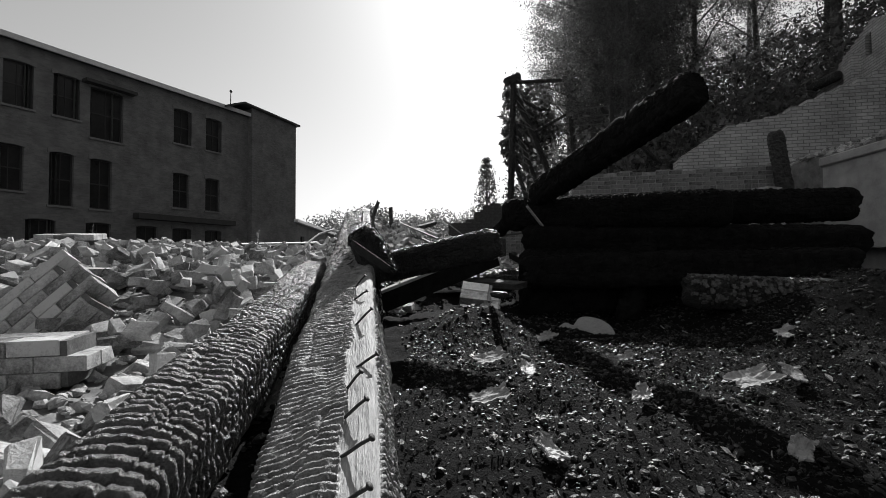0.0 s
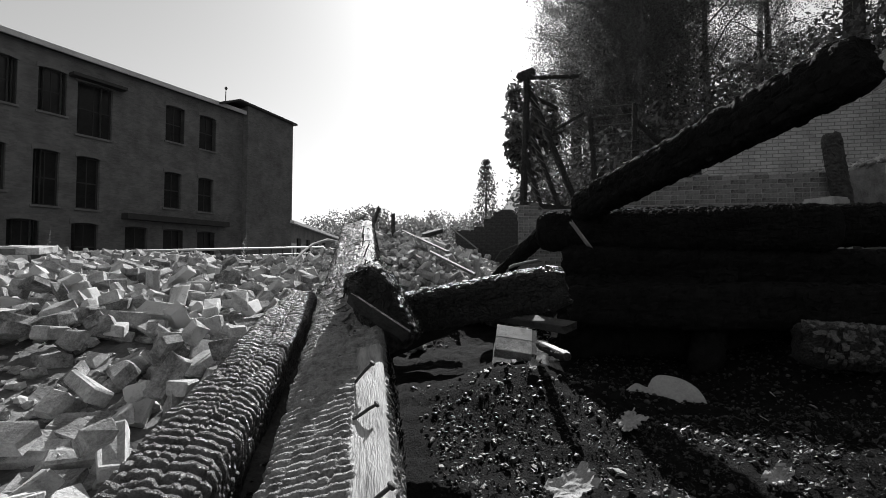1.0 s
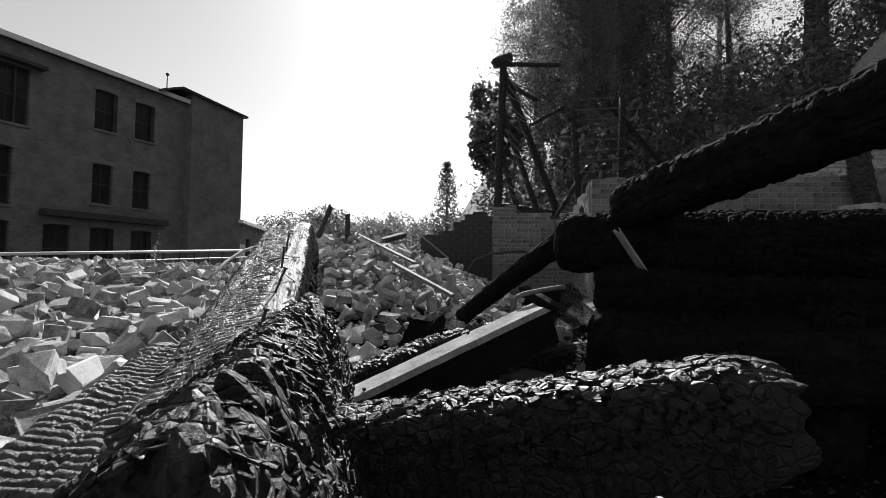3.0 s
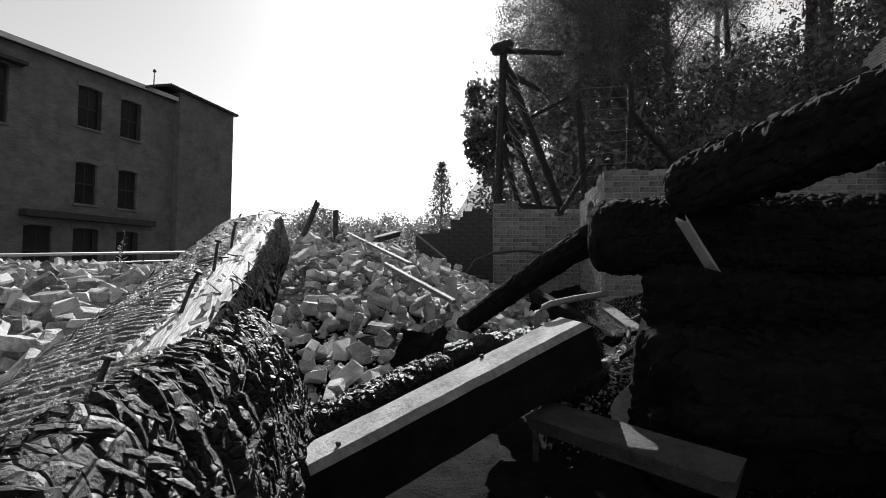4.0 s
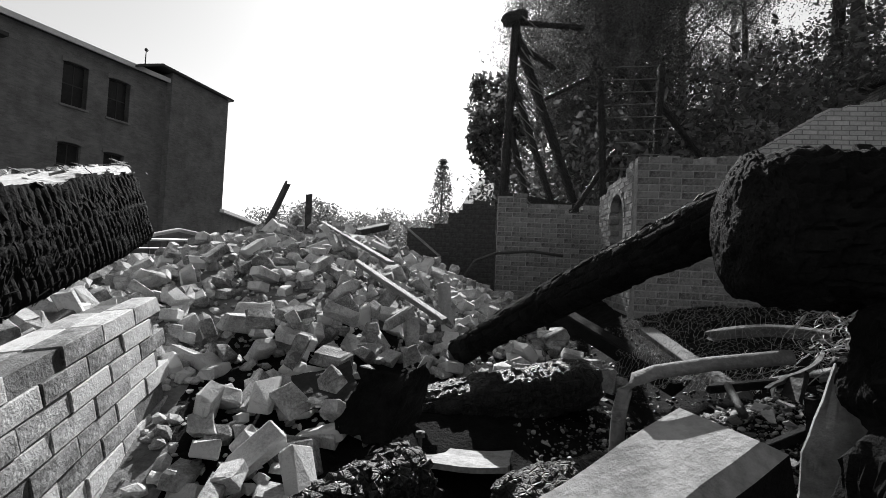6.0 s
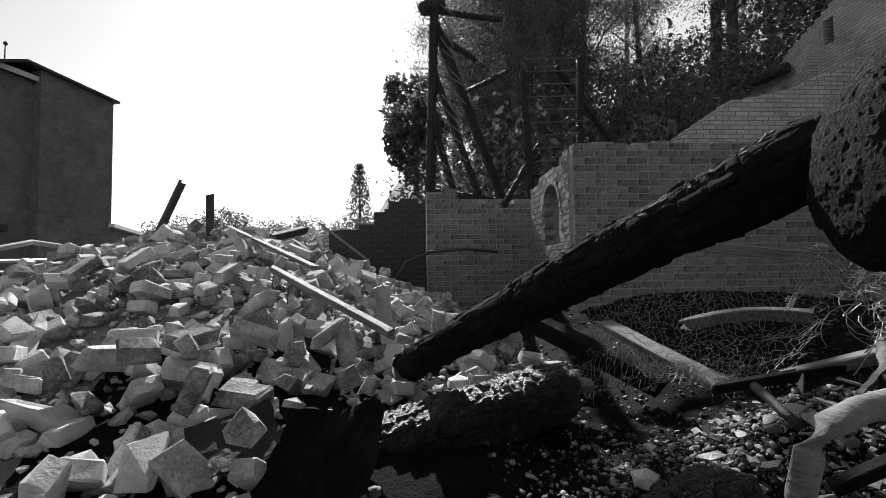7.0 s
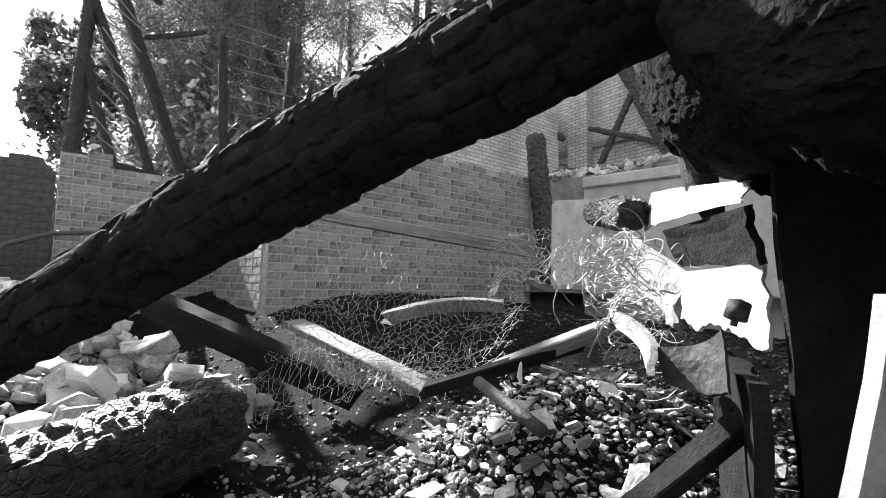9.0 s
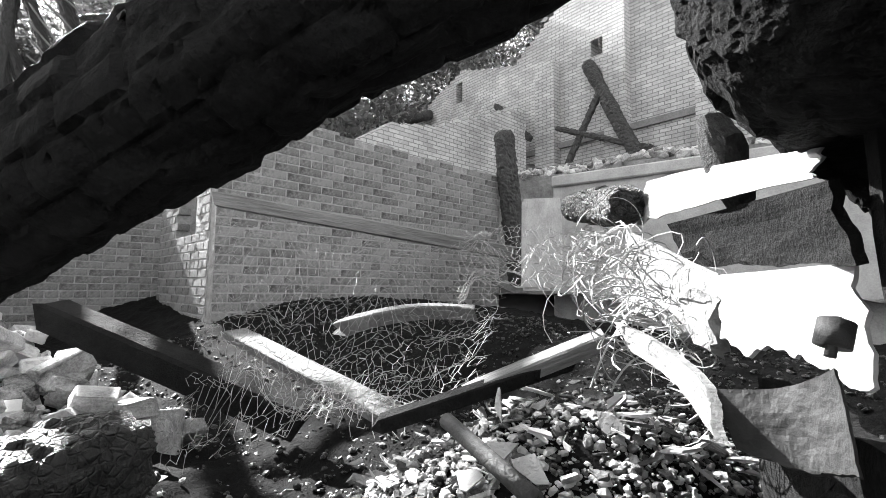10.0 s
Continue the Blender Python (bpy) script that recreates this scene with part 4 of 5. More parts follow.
masonry("masonry_lump", axes_pose((-0.15, 7.4, 1.92), (0.8, 0.55, -0.1), (-0.2, -0.5, 0.8)), 3, 2, 2, "flat slab of bonded bricks sunk in the heap", 16)
masonry("masonry_lump", axes_pose((-4.85, 5.5, 1.98), (1, 0.2, 0.0), (0.1, -0.1, 1)), 3, 3, 6, "standing lump of bonded bricks among rubble", 17)

masonry("masonry_lump", axes_pose((0.17, 3.66, 1.60), (0.9, -0.1, -0.12), (0.1, -0.55, 0.8)), 1, 2, 3, "small lump of bonded bricks on black ash", 18, 0.0)
tagged(timber("white_branch", (0.38, 3.56, 1.80), (0.41, 3.10, 1.82), 0.055, 0.05, 0, 0.006, 0.03, 0.03, 0.006, mats=[M_CHARDRY, M_BARE], bare=(0.12, 0.36, 1.0, 1.0), seed=93, round_=2.4), "short burnt branch with a bare white side", "branch")
tagged(plank("edge_board", (-0.46, 2.43, 2.13), (-0.29, 2.53, 2.0), 0.05, 0.010, M_CHARDRY, -40, seed=418), "thin board with a pale broken edge under a charred beam", "board")

# ---- loose bricks ----
KEEP_OFF = [((0.04, -0.55), (-0.73, 4.75), 0.20), ((-0.18, -0.5), (-1.12, 4.3), 0.22), ((-0.42, 4.1), (0.47, 4.54), 0.24), ((0.0, 4.0), (0.5, 5.0), 0.55), ((-0.9, 4.9), (-1.0, 6.0), 0.18), ((-0.1, 6.1), (1.2, 6.5), 0.24), ((-0.6, 4.6), (0.0, 5.0), 0.1), ((0.45, 7.0), (0.62, 6.4), 0.15), ((-2.0, 2.05), (-1.5, 2.1), 0.2), ((-2.5, 2.5), (-2.0, 2.8), 0.3), ((-1.9, 1.72), (-1.35, 1.78), 0.2), ((-4.9, 5.5), (-4.2, 5.7), 0.3), ((-1.0, 6.9), (-0.7, 7.1), 0.2), ((0.0, 7.4), (0.3, 7.7), 0.25)]


def clear(x, y):
    for (ax, ay), (bx, by), w in KEEP_OFF:
        t = max(0, min(1, ((x - ax) * (bx - ax) + (y - ay) * (by - ay)) / ((bx - ax) ** 2 + (by - ay) ** 2)))
        if math.hypot(x - ax - t * (bx - ax), y - ay - t * (by - ay)) < w:
            return False
    return True


def in_rubble(x, y):
    if y < 0.1 + 0.5 * math.sin(2.3 * x) or y > 12:
        return False
    left = x < -0.55 - 0.16 * y + (0.0 if y < 5 else 9)
    if y >= 4.9:
        return x < (-0.28 if y < 5.7 else -0.05 if y < 6.25 else 1.15 if y < 6.6 else 1.6 if y < 8.6 else 1.3) and x > -7
    return left and x > -7


rng = random.Random(21)
spots = []
y = -0.4
while y < 11.8:
    pitch = 0.105 if y < 8 else 0.125
    x = -6.5
    while x < 1.4:
        px, py = x + rng.uniform(-0.05, 0.05), y + rng.uniform(-0.05, 0.05)
        if in_rubble(px, py) and clear(px, py) and rng.random() < 0.86:
            spots.append((px, py))
        x += pitch if x > -4.2 else 0.16
    y += pitch
spots = np.array(spots)
heights = bed(spots[:, 0], spots[:, 1])
near = np.argsort(np.minimum(np.hypot(spots[:, 0] + 1.6, spots[:, 1] - 3.4), np.hypot(spots[:, 0] + 0.2, spots[:, 1] - 6.4) * 1.0))
named, rest = set(near[:300].tolist()), []
LOOSE_A = [arrays(me) for me in LOOSE]
for k, (px, py) in enumerate(spots):
    steep = rng.random() < 0.3
    tilt = rng.gauss(0, 45 if steep else 22), rng.gauss(0, 45 if steep else 22)
    layer = rng.random() < 0.35
    m = Matrix.Translation((px, py, heights[k] + rng.uniform(0.0, 0.04) + (rng.uniform(0.04, 0.13) if layer else 0))) @ pose(0, 0, 0, tilt[0], tilt[1], rng.uniform(0, 360))
    if rng.random() < 0.12:
        m = m @ pose(0, 0, 0, 90, 0, 0)
    j = rng.randrange(24)
    if k in named:
        tagged(part("brick", LOOSE[j], None, "", m), "broken dusty brick in a rubble heap" if j % 3 else "whole dusty brick lying in a rubble heap", "brick", "loose bricks")
    else:
        rest.append((LOOSE_A[j], m))
joined("brick_rubble", rest, M_BRICKS, "heap of loose dusty bricks and broken bricks", "rubble")


def shard(seed, flat=0.5):
    r = random.Random(seed)
    bm = bmesh.new()
    bmesh.ops.create_icosphere(bm, subdivisions=1, radius=0.5)
    for v in bm.verts:
        v.co = Vector((v.co.x * r.uniform(0.7, 1.3), v.co.y * r.uniform(0.6, 1.2), v.co.z * flat * r.uniform(0.7, 1.2)))
    bmesh.ops.dissolve_limit(bm, angle_limit=0.5, verts=bm.verts, edges=bm.edges)
    me = bpy.data.meshes.new("shard")
    bm.to_mesh(me)
    bm.free()
    return arrays(me)


def chip(seed):
    """A thin split flake."""
    r = random.Random(seed)
    a = sorted(r.uniform(0, 6.283) for _ in range(5))
    v = [(0.5 * math.cos(t) * r.uniform(0.8, 1.6), 0.35 * math.sin(t), 0.05 * dz) for dz in (-1, 1) for t in a]
    f = [[4, 3, 2, 1, 0], [5, 6, 7, 8, 9]] + [[k, (k + 1) % 5, 5 + (k + 1) % 5, 5 + k] for k in range(5)]
    return np.array(v), f


SHARDS, CHIPS = [shard(k, 0.6) for k in range(8)], [chip(k) for k in range(8)]


def litter(name, n, inside, size, shapes, mat, label, seed, tilt=25, lift=0.2):
    r = random.Random(seed)
    pts = []
    while len(pts) < n:
        p = inside(r)
        if p is not None:
            pts.append(p)
    pts = np.array(pts)
    z = bed(pts[:, 0], pts[:, 1])
    pieces = []
    for (px, py), pz in zip(pts, z):
        sc = size[0] * (size[1] / size[0]) ** (r.random() ** 2)
        m = Matrix.Translation((px, py, pz + sc * lift)) @ pose(0, 0, 0, r.gauss(0, tilt), r.gauss(0, tilt), r.uniform(0, 360)) @ Matrix.Diagonal((sc, sc, sc, 1))
        pieces.append((r.choice(shapes), m))
    return joined(name, pieces, mat, label, "debris")


def ash_zone(r):
    x, y = r.uniform(-0.35, 3.6), r.uniform(0.3, 8.3)
    if y > 5.4 and x < 1.2 or x < 0.02 - 0.17 * y or not clear(x, y):
        return None
    return x, y


def near_ash(r):
    x, y = r.uniform(-0.2, 2.2), r.uniform(0.5, 3.2)
    return (x, y) if x > 0.05 - 0.16 * y else None


def mound_zone(r):
    x, y = r.gauss(1.3, 0.40), r.gauss(5.36, 0.36)
    return (x, y) if y > 4.75 and x > 0.5 else None


def rubble_zone(r):
    x, y = r.uniform(-5, 1.2), r.uniform(1.2, 10)
    return (x, y) if in_rubble(x, y) else None


def gap_zone(r):
    y = r.uniform(0.3, 4.5)
    return -0.13 - 0.16 * y + r.uniform(-0.28, 0.1), y


litter("brick_crumbs", 14000, rubble_zone, (0.02, 0.11), SHARDS, M_BRICKS, "crumbs of brick and mortar in the rubble", 31)
litter("char_crumbs", 14000, ash_zone, (0.010, 0.036), SHARDS, M_CHIPD, "black crumbs of char and cinders on ash", 32)
litter("char_flakes", 30000, near_ash, (0.005, 0.024), CHIPS, M_CHIPD, "glossy black flakes of char", 33, 35, 0.4)
litter("pale_flakes", 380, ash_zone, (0.01, 0.05), CHIPS, M_CHIPL, "pale flakes of plaster and slate on ash", 34, 25, 0.4)
litter("pale_crumbs", 500, near_ash, (0.008, 0.03), CHIPS, M_CHIPL, "small pale flakes on ash", 35, 25, 0.4)
litter("mound_stones", 9000, mound_zone, (0.006, 0.030), SHARDS, M_CHIPL, "pale mortar crumbs and pebbles on a mound", 36, 30, 0.3)
litter("mound_flakes", 520, mound_zone, (0.02, 0.075), CHIPS, M_CHIPL, "split pale flakes on the mound", 37, 20, 0.5)
litter("mound_grit", 2500, mound_zone, (0.006, 0.03), SHARDS, M_CHIPD, "dark cinders among the mortar crumbs", 39, 30, 0.3)
litter("gap_crumbs", 700, gap_zone, (0.015, 0.06), SHARDS, M_CHIPD, "cinders between the beams", 38)


def terrace_zone(r):
    x, y = r.uniform(5.8, 9.6), r.uniform(2.8, 9.6)
    return (x, y) if (x - 5.73) + (y - 7.05) * 0.035 > 0.15 else None


r = random.Random(41)
pieces = []
while len(pieces) < 3200:
    p = terrace_zone(r)
    if p:
        z = float(terrace_height(np.array([p[0]]), np.array([p[1]]))[0])
        brickish = r.random() < 0.4
        sc = 1.0 if brickish else r.uniform(0.06, 0.2)
        m = Matrix.Translation((*p, z + 0.03)) @ pose(0, 0, 0, r.gauss(0, 30), r.gauss(0, 30), r.uniform(0, 360)) @ Matrix.Diagonal((sc, sc, sc, 1))
        pieces.append((LOOSE_A[r.randrange(24)] if brickish else r.choice(SHARDS), m))
joined("terrace_rubble", pieces, M_BRICKS, "broken bricks and stones on the terrace", "rubble")

# ---- rail, wire netting and boards in the burnt pit ----
rail = plank("ledger_board", (1.36, 6.60, 2.565), (2.20, 5.83, 2.40), 0.06, 0.05, M_WOOD, 0, seed=401)
tagged(rail, "weathered ledger board fixed along the pit", "board")
for p0, p1, w, h, mat, label, seed in (
    ((1.02, 6.98, 2.16), (1.40, 6.12, 1.86), 0.10, 0.09, M_SOOT_SHADE, "sooty plank sloping into the pit", 402),
    # grout grey on the next two boards takes in the pit's shade
    ((1.70, 6.98, 2.04), (1.58, 5.93, 1.87), 0.10, 0.035, M_GROUT, "grey splintered board lying under netting", 403),
    ((1.63, 6.22, 2.11), (2.02, 5.92, 2.16), 0.07, 0.05, M_GROUT, "curved strip of grey wood under netting", 404),
    ((1.38, 5.52, 2.03), (1.56, 5.28, 2.15), 0.055, 0.035, M_WOOD, "split pale lath on the mound", 405),
    ((1.22, 5.66, 1.97), (1.52, 5.34, 2.10), 0.04, 0.03, M_SOOT_SHADE, "sooty board against the mound", 406),
    # dry-char tone puts the shadow on this board into its colour
    ((0.30, 4.46, 1.86), (0.66, 3.98, 1.84), 0.15, 0.05, M_CHARDRY, "grey board on ash, darkened in colour for shadow", 407),
    ((0.80, 4.40, 2.56), (0.94, 4.44, 2.39), 0.05, 0.012, M_SHEET, "pale splinter hanging from the black beam", 408),
    ((0.90, 5.05, 1.95), (1.0, 4.93, 2.07), 0.04, 0.02, M_SOOT_SHADE, "flat iron bar lying in debris", 417),
    ((-0.86, 9.15, 2.84), (-0.08, 7.35, 2.42), 0.04, 0.025, M_WOOD, "long pale batten lying down the heap", 409),
    ((-0.33, 7.30, 2.42), (0.20, 6.30, 2.14), 0.04, 0.03, M_WOOD, "pale batten lying on the brick heap", 410),
    ((-1.55, 9.05, 2.45), (-1.28, 9.25, 3.27), 0.06, 0.05, M_CHARDRY, "dark stake leaning out of the heap", 411),
    ((-1.02, 9.2, 2.5), (-1.03, 9.2, 3.13), 0.07, 0.07, M_CHARDRY, "short dark stake upright in the heap", 412),
    ((-0.9, 9.9, 2.7), (-0.2, 10.6, 2.95), 0.14, 0.08, M_CHARDRY, "burnt board on top of the heap", 413),
    ((0.55, 10.1, 2.55), (0.0, 10.3, 3.0), 0.05, 0.03, M_WOOD, "pale lath leaning on the sooty wall", 414),
    ((1.0, 7.35, 1.75), (0.55, 6.85, 1.80), 0.02, 0.02, M_WOOD, "thin stick lying across bricks", 416),
):
    tagged(plank("board", p0, p1, w, h, mat, 8, seed=seed, bend=0.03 if seed == 404 else 0.0), label, "board")


def netting(name, corners, cell, seed, wire, label, sag=0.10):
    """Hexagon wire netting draped between four corners."""
    a, b, c, d = (np.array(v, float) for v in corners)
    lu, lv = np.linalg.norm(b - a), np.linalg.norm(d - a)
    nu, nv = int(lu / (cell * 0.866)), int(lv / (cell * 0.75))
    rs = np.random.RandomState(seed)
    seen, segs = {}, []

    def node(x, y):
        key = (round(x * 200), round(y * 200))
        if key not in seen:
            u, v = x / lu + rs.uniform(-0.28, 0.28) * cell / lu, y / lv + rs.uniform(-0.28, 0.28) * cell / lv
            p = a * (1 - u) * (1 - v) + b * u * (1 - v) + c * u * v + d * (1 - u) * v
            n = (vnoise(np.array([u * 5]), np.array([v * 4]), 0, seed)[0] - 0.5) * 2 + (vnoise(np.array([u * 13]), np.array([v * 11]), 0, seed + 1)[0] - 0.5) * 0.8
            p = p + np.array([n * 0.05, n * 0.05, n * 0.09 - sag * 4 * u * (1 - u) * v])
            seen[key] = p
        return seen[key]

    r3 = cell / 2
    for j in range(nv):
        for i in range(nu):
            if vnoise(np.array([i * 0.35]), np.array([j * 0.5]), 0, seed + 5)[0] < 0.22:
                continue
            x, y = (i + 0.5 * (j % 2)) * cell * 0.866, j * cell * 0.75
            ring = [(x + r3 * math.sin(k * math.pi / 3), y + r3 * math.cos(k * math.pi / 3)) for k in range(6)]
            for k in range(3):
                segs.append((node(*ring[k]), node(*ring[k + 1])))
    vs, fs = [], []
    for p, q in segs:
        dvec = q - p
        l = np.linalg.norm(dvec)
        if l < 1e-5:
            continue
        dvec /= l
        e = np.cross(dvec, (0.3, 0.5, 0.81))
        e /= np.linalg.norm(e)
        g = np.cross(dvec, e)
        k = len(vs)
        for o in (p, q):
            for t in (0, 2.094, 4.189):
                vs.append(o + wire * (math.cos(t) * e + math.sin(t) * g))
        fs += [[k, k + 1, k + 4, k + 3], [k + 1, k + 2, k + 5, k + 4], [k + 2, k, k + 3, k + 5]]
    return tagged(part(name, mesh(name, vs, fs, M_WIRE)), label, "netting")


netting("wire_netting", ((2.16, 5.84, 2.42), (1.38, 6.62, 2.56), (1.15, 6.35, 1.95), (1.5, 5.55, 2.04)), 0.036, 5, 0.0008, "torn hexagonal wire netting hanging off a board")
netting("wire_netting", ((1.55, 5.5, 2.06), (1.25, 6.5, 1.98), (1.05, 6.4, 1.80), (1.25, 5.5, 1.95)), 0.036, 8, 0.0008, "crumpled hexagonal wire netting lying on the ground", 0.0)
netting("wire_netting", ((2.35, 5.55, 2.50), (2.05, 5.98, 2.46), (1.62, 5.75, 2.22), (1.75, 5.32, 2.30)), 0.030, 11, 0.0009, "bunched wire netting bright in the sun", 0.05)
r = random.Random(77)
vs, fs = [], []
for k in range(280):
    t = r.random()
    c = Vector((1.86, 5.40, 2.38)) * (1 - t) + Vector((1.22, 5.10, 2.17)) * t + Vector([r.gauss(0, 0.05) for _ in range(3)])
    rad, turn, tip, arc = r.uniform(0.02, 0.075), r.uniform(0, 6.28), r.uniform(-1.2, 1.2), r.uniform(1.5, 5.0)
    q = Euler((tip, r.uniform(-1, 1), turn)).to_matrix()
    n = 9
    pts = [c + q @ Vector((rad * math.cos(arc * i / n), rad * math.sin(arc * i / n) * 0.8, 0.03 * math.sin(3 * i / n))) for i in range(n + 1)]
    for i, p in enumerate(pts):
        d = (pts[min(i + 1, n)] - pts[max(i - 1, 0)]).normalized()
        a = d.cross(Vector((0.2, 0.3, 0.93))).normalized()
        b = d.cross(a)
        base = len(vs)
        wr = 0.0010 if k % 4 else 0.0017
        vs += [tuple(p + wr * (math.cos(x) * a + math.sin(x) * b)) for x in (0, 2.094, 4.189)]
        if i:
            fs += [[base - 3 + j, base - 3 + (j + 1) % 3, base + (j + 1) % 3, base + j] for j in range(3)]
tagged(part("wire_tangle", mesh("wire_tangle", vs, fs, M_WIRE)), "tangle of loose pale wire on the mound", "wire", kind="stuff")


def bent_sheet(name, o, xdir, zdir, lx, ly, curl, mat, label, category, seed=1, thick=0.004, ragged=0.03, dent=0.02):
    """Sheet metal or board: curled along one edge, dented, with a torn outline."""
    n, m = 28, 18
    u, v = np.meshgrid(np.linspace(0, 1, n), np.linspace(0, 1, m), indexing="ij")
    edge = ragged * (fnoise(v * 7, u * 0, 0, seed) - 0.5) * 2
    x = u * lx + np.where(u > 0.5, 1, -1) * edge * np.abs(2 * u - 1)
    y = v * ly + ragged * 0.6 * (fnoise(u * 8, v * 0, 0, seed + 1) - 0.5) * 2 * np.abs(2 * v - 1)
    z = curl * (np.clip((u - 0.5) * 2, 0, 1) ** 2) + dent * (fnoise(u * 4, v * 4, 0, seed + 2) - 0.5) + curl * 0.4 * (2 * v - 1) ** 2
    top = np.stack([x, y, z], -1).reshape(-1, 3)
    i, j = np.meshgrid(np.arange(n - 1), np.arange(m - 1), indexing="ij")
    q = np.stack([i * m + j, (i + 1) * m + j, (i + 1) * m + j + 1, i * m + j + 1], -1).reshape(-1, 4)
    k = len(top)
    rim = [*[a * m for a in range(n)], *[(n - 1) * m + b for b in range(1, m)], *[a * m + m - 1 for a in range(n - 2, -1, -1)], *[b for b in range(m - 2, 0, -1)]]
    side_f = [[rim[a], rim[a] + k, rim[(a + 1) % len(rim)] + k, rim[(a + 1) % len(rim)]] for a in range(len(rim))]
    me = mesh(name, np.vstack([top, top - [0, 0, thick]]), [*q.tolist(), *(q[:, ::-1] + k).tolist(), *side_f], mat)
    return tagged(part(name, me, None, "", axes_pose(o, xdir, zdir)), label, category)


def draped(name, a, b, c, d, mat, label, category, seed=1, thick=0.004, ragged=0.01, dent=0.01, bow=0.0, parent=None):
    """A plate or board between four corners (upper two, then lower two), bowed, dented, with a torn lower edge."""
    a, b, c, d = (np.array(v, float) for v in (a, b, c, d))
    n, m = 40, 16
    u, v = np.meshgrid(np.linspace(0, 1, n), np.linspace(0, 1, m), indexing="ij")
    v2 = v + ragged / max(np.linalg.norm(d - a), 0.02) * 2 * (fnoise(u * 9, u * 0, 0, seed) - 0.5) * v
    u2 = u + ragged / max(np.linalg.norm(b - a), 0.15) * 2 * (fnoise(v * 5, v * 0, 0, seed + 1) - 0.5) * np.abs(2 * u - 1)
    p = (a * ((1 - u2) * (1 - v2))[..., None] + b * (u2 * (1 - v2))[..., None] + c * (u2 * v2)[..., None] + d * ((1 - u2) * v2)[..., None])
    nrm = np.cross(b - a, d - a)
    nrm /= np.linalg.norm(nrm)
    off = dent * (fnoise(u * 4, v * 3, 0, seed + 2) - 0.5) * 2 + bow * 4 * u * (1 - u)
    top = (p + nrm * off[..., None]).reshape(-1, 3)
    i, j = np.meshgrid(np.arange(n - 1), np.arange(m - 1), indexing="ij")
    q = np.stack([i * m + j, (i + 1) * m + j, (i + 1) * m + j + 1, i * m + j + 1], -1).reshape(-1, 4)
    k = len(top)
    rim = [*[x * m for x in range(n)], *[(n - 1) * m + y for y in range(1, m)], *[x * m + m - 1 for x in range(n - 2, -1, -1)], *[y for y in range(m - 2, 0, -1)]]
    side_f = [[rim[x], rim[x] + k, rim[(x + 1) % len(rim)] + k, rim[(x + 1) % len(rim)]] for x in range(len(rim))]
    mid = top.mean(0)
    me = mesh(name, np.vstack([top, top - nrm * thick]) - mid, [*q.tolist(), *(q[:, ::-1] + k).tolist(), *side_f], mat)
    ob = part(name, me, parent, "", Matrix.Translation(mid))
    return tagged(ob, label, category) if not parent else ob


draped("white_sheet", (1.77, 5.23, 2.54), (1.16, 4.92, 2.425), (1.13, 4.93, 2.385), (1.84, 5.27, 2.435), M_SHEET, "bent white sheet with a torn edge, bright in sun", "sheet", 3, 0.004, 0.012, 0.008, -0.02)
# the panel's black colour stands in for the shade under the sheet
draped("dark_panel", (1.56, 5.14, 2.40), (1.09, 4.91, 2.375), (1.08, 4.90, 2.285), (1.53, 5.10, 2.305), M_SOOT_SHADE, "iron panel hanging under a white sheet, its shade in the black colour", "panel", 4, 0.012, 0.008, 0.008, 0.01)
draped("white_board", (1.21, 5.03, 2.275), (1.115, 4.90, 2.285), (1.085, 4.895, 2.165), (1.18, 5.03, 2.19), M_SHEET, "cracked white board set on edge", "board", 6, 0.008, 0.016, 0.004)
draped("mortar_slab", (1.70, 5.24, 2.39), (1.25, 5.02, 2.27), (1.17, 5.02, 2.16), (1.58, 5.26, 2.24), M_GROUT, "pale slab of broken plaster sloping under the sheet", "slab", 7, 0.02, 0.02, 0.03)
draped("curved_plate", (1.24, 5.17, 2.205), (0.985, 5.02, 2.165), (0.915, 5.01, 2.135), (1.17, 5.13, 2.17), M_GROUT, "curved pale plate lying on edge by the wire", "plate", 8, 0.01, 0.006, 0.006, 0.015)
draped("dark_panel", (1.10, 4.885, 2.43), (1.24, 4.50, 2.43), (1.26, 4.50, 1.58), (1.06, 4.87, 1.58), M_SOOT_SHADE, "wide black board standing under the black beam", "panel", 16, 0.02, 0.02, 0.01)
# dark colour here paints in the shade on the curved lip
draped("iron_shell", (0.99, 5.025, 2.162), (0.955, 4.935, 2.195), (0.93, 4.927, 2.123), (0.95, 5.001, 2.119), M_IRON, "curved shell by the mound, its shade in the dark colour", "plate", 9, 0.006, 0.004, 0.004, 0.02)
bent_sheet("dark_panel", (1.25, 4.99, 1.66), (-0.96, -0.27, 0.0), (-0.27, 0.96, 0.0), 0.34, 0.48, 0.01, M_SOOT_SHADE, "dark board standing under the black beam", "panel", 15, 0.02, 0.01)
draped("pale_board", (0.885, 4.80, 2.245), (0.90, 4.79, 2.225), (1.20, 4.52, 1.62), (0.745, 4.90, 1.62), M_PAINTL, "pale pointed board with flaking paint leaning in debris", "board", 17, 0.015, 0.03, 0.012)
draped("iron_sheet", (-0.17, 5.80, 2.00), (0.10, 5.72, 2.04), (0.05, 5.62, 1.80), (-0.25, 5.66, 1.77), M_SOOT_SHADE, "bent black iron sheet standing in bricks", "sheet", 9, 0.006, 0.05, 0.05, 0.09)
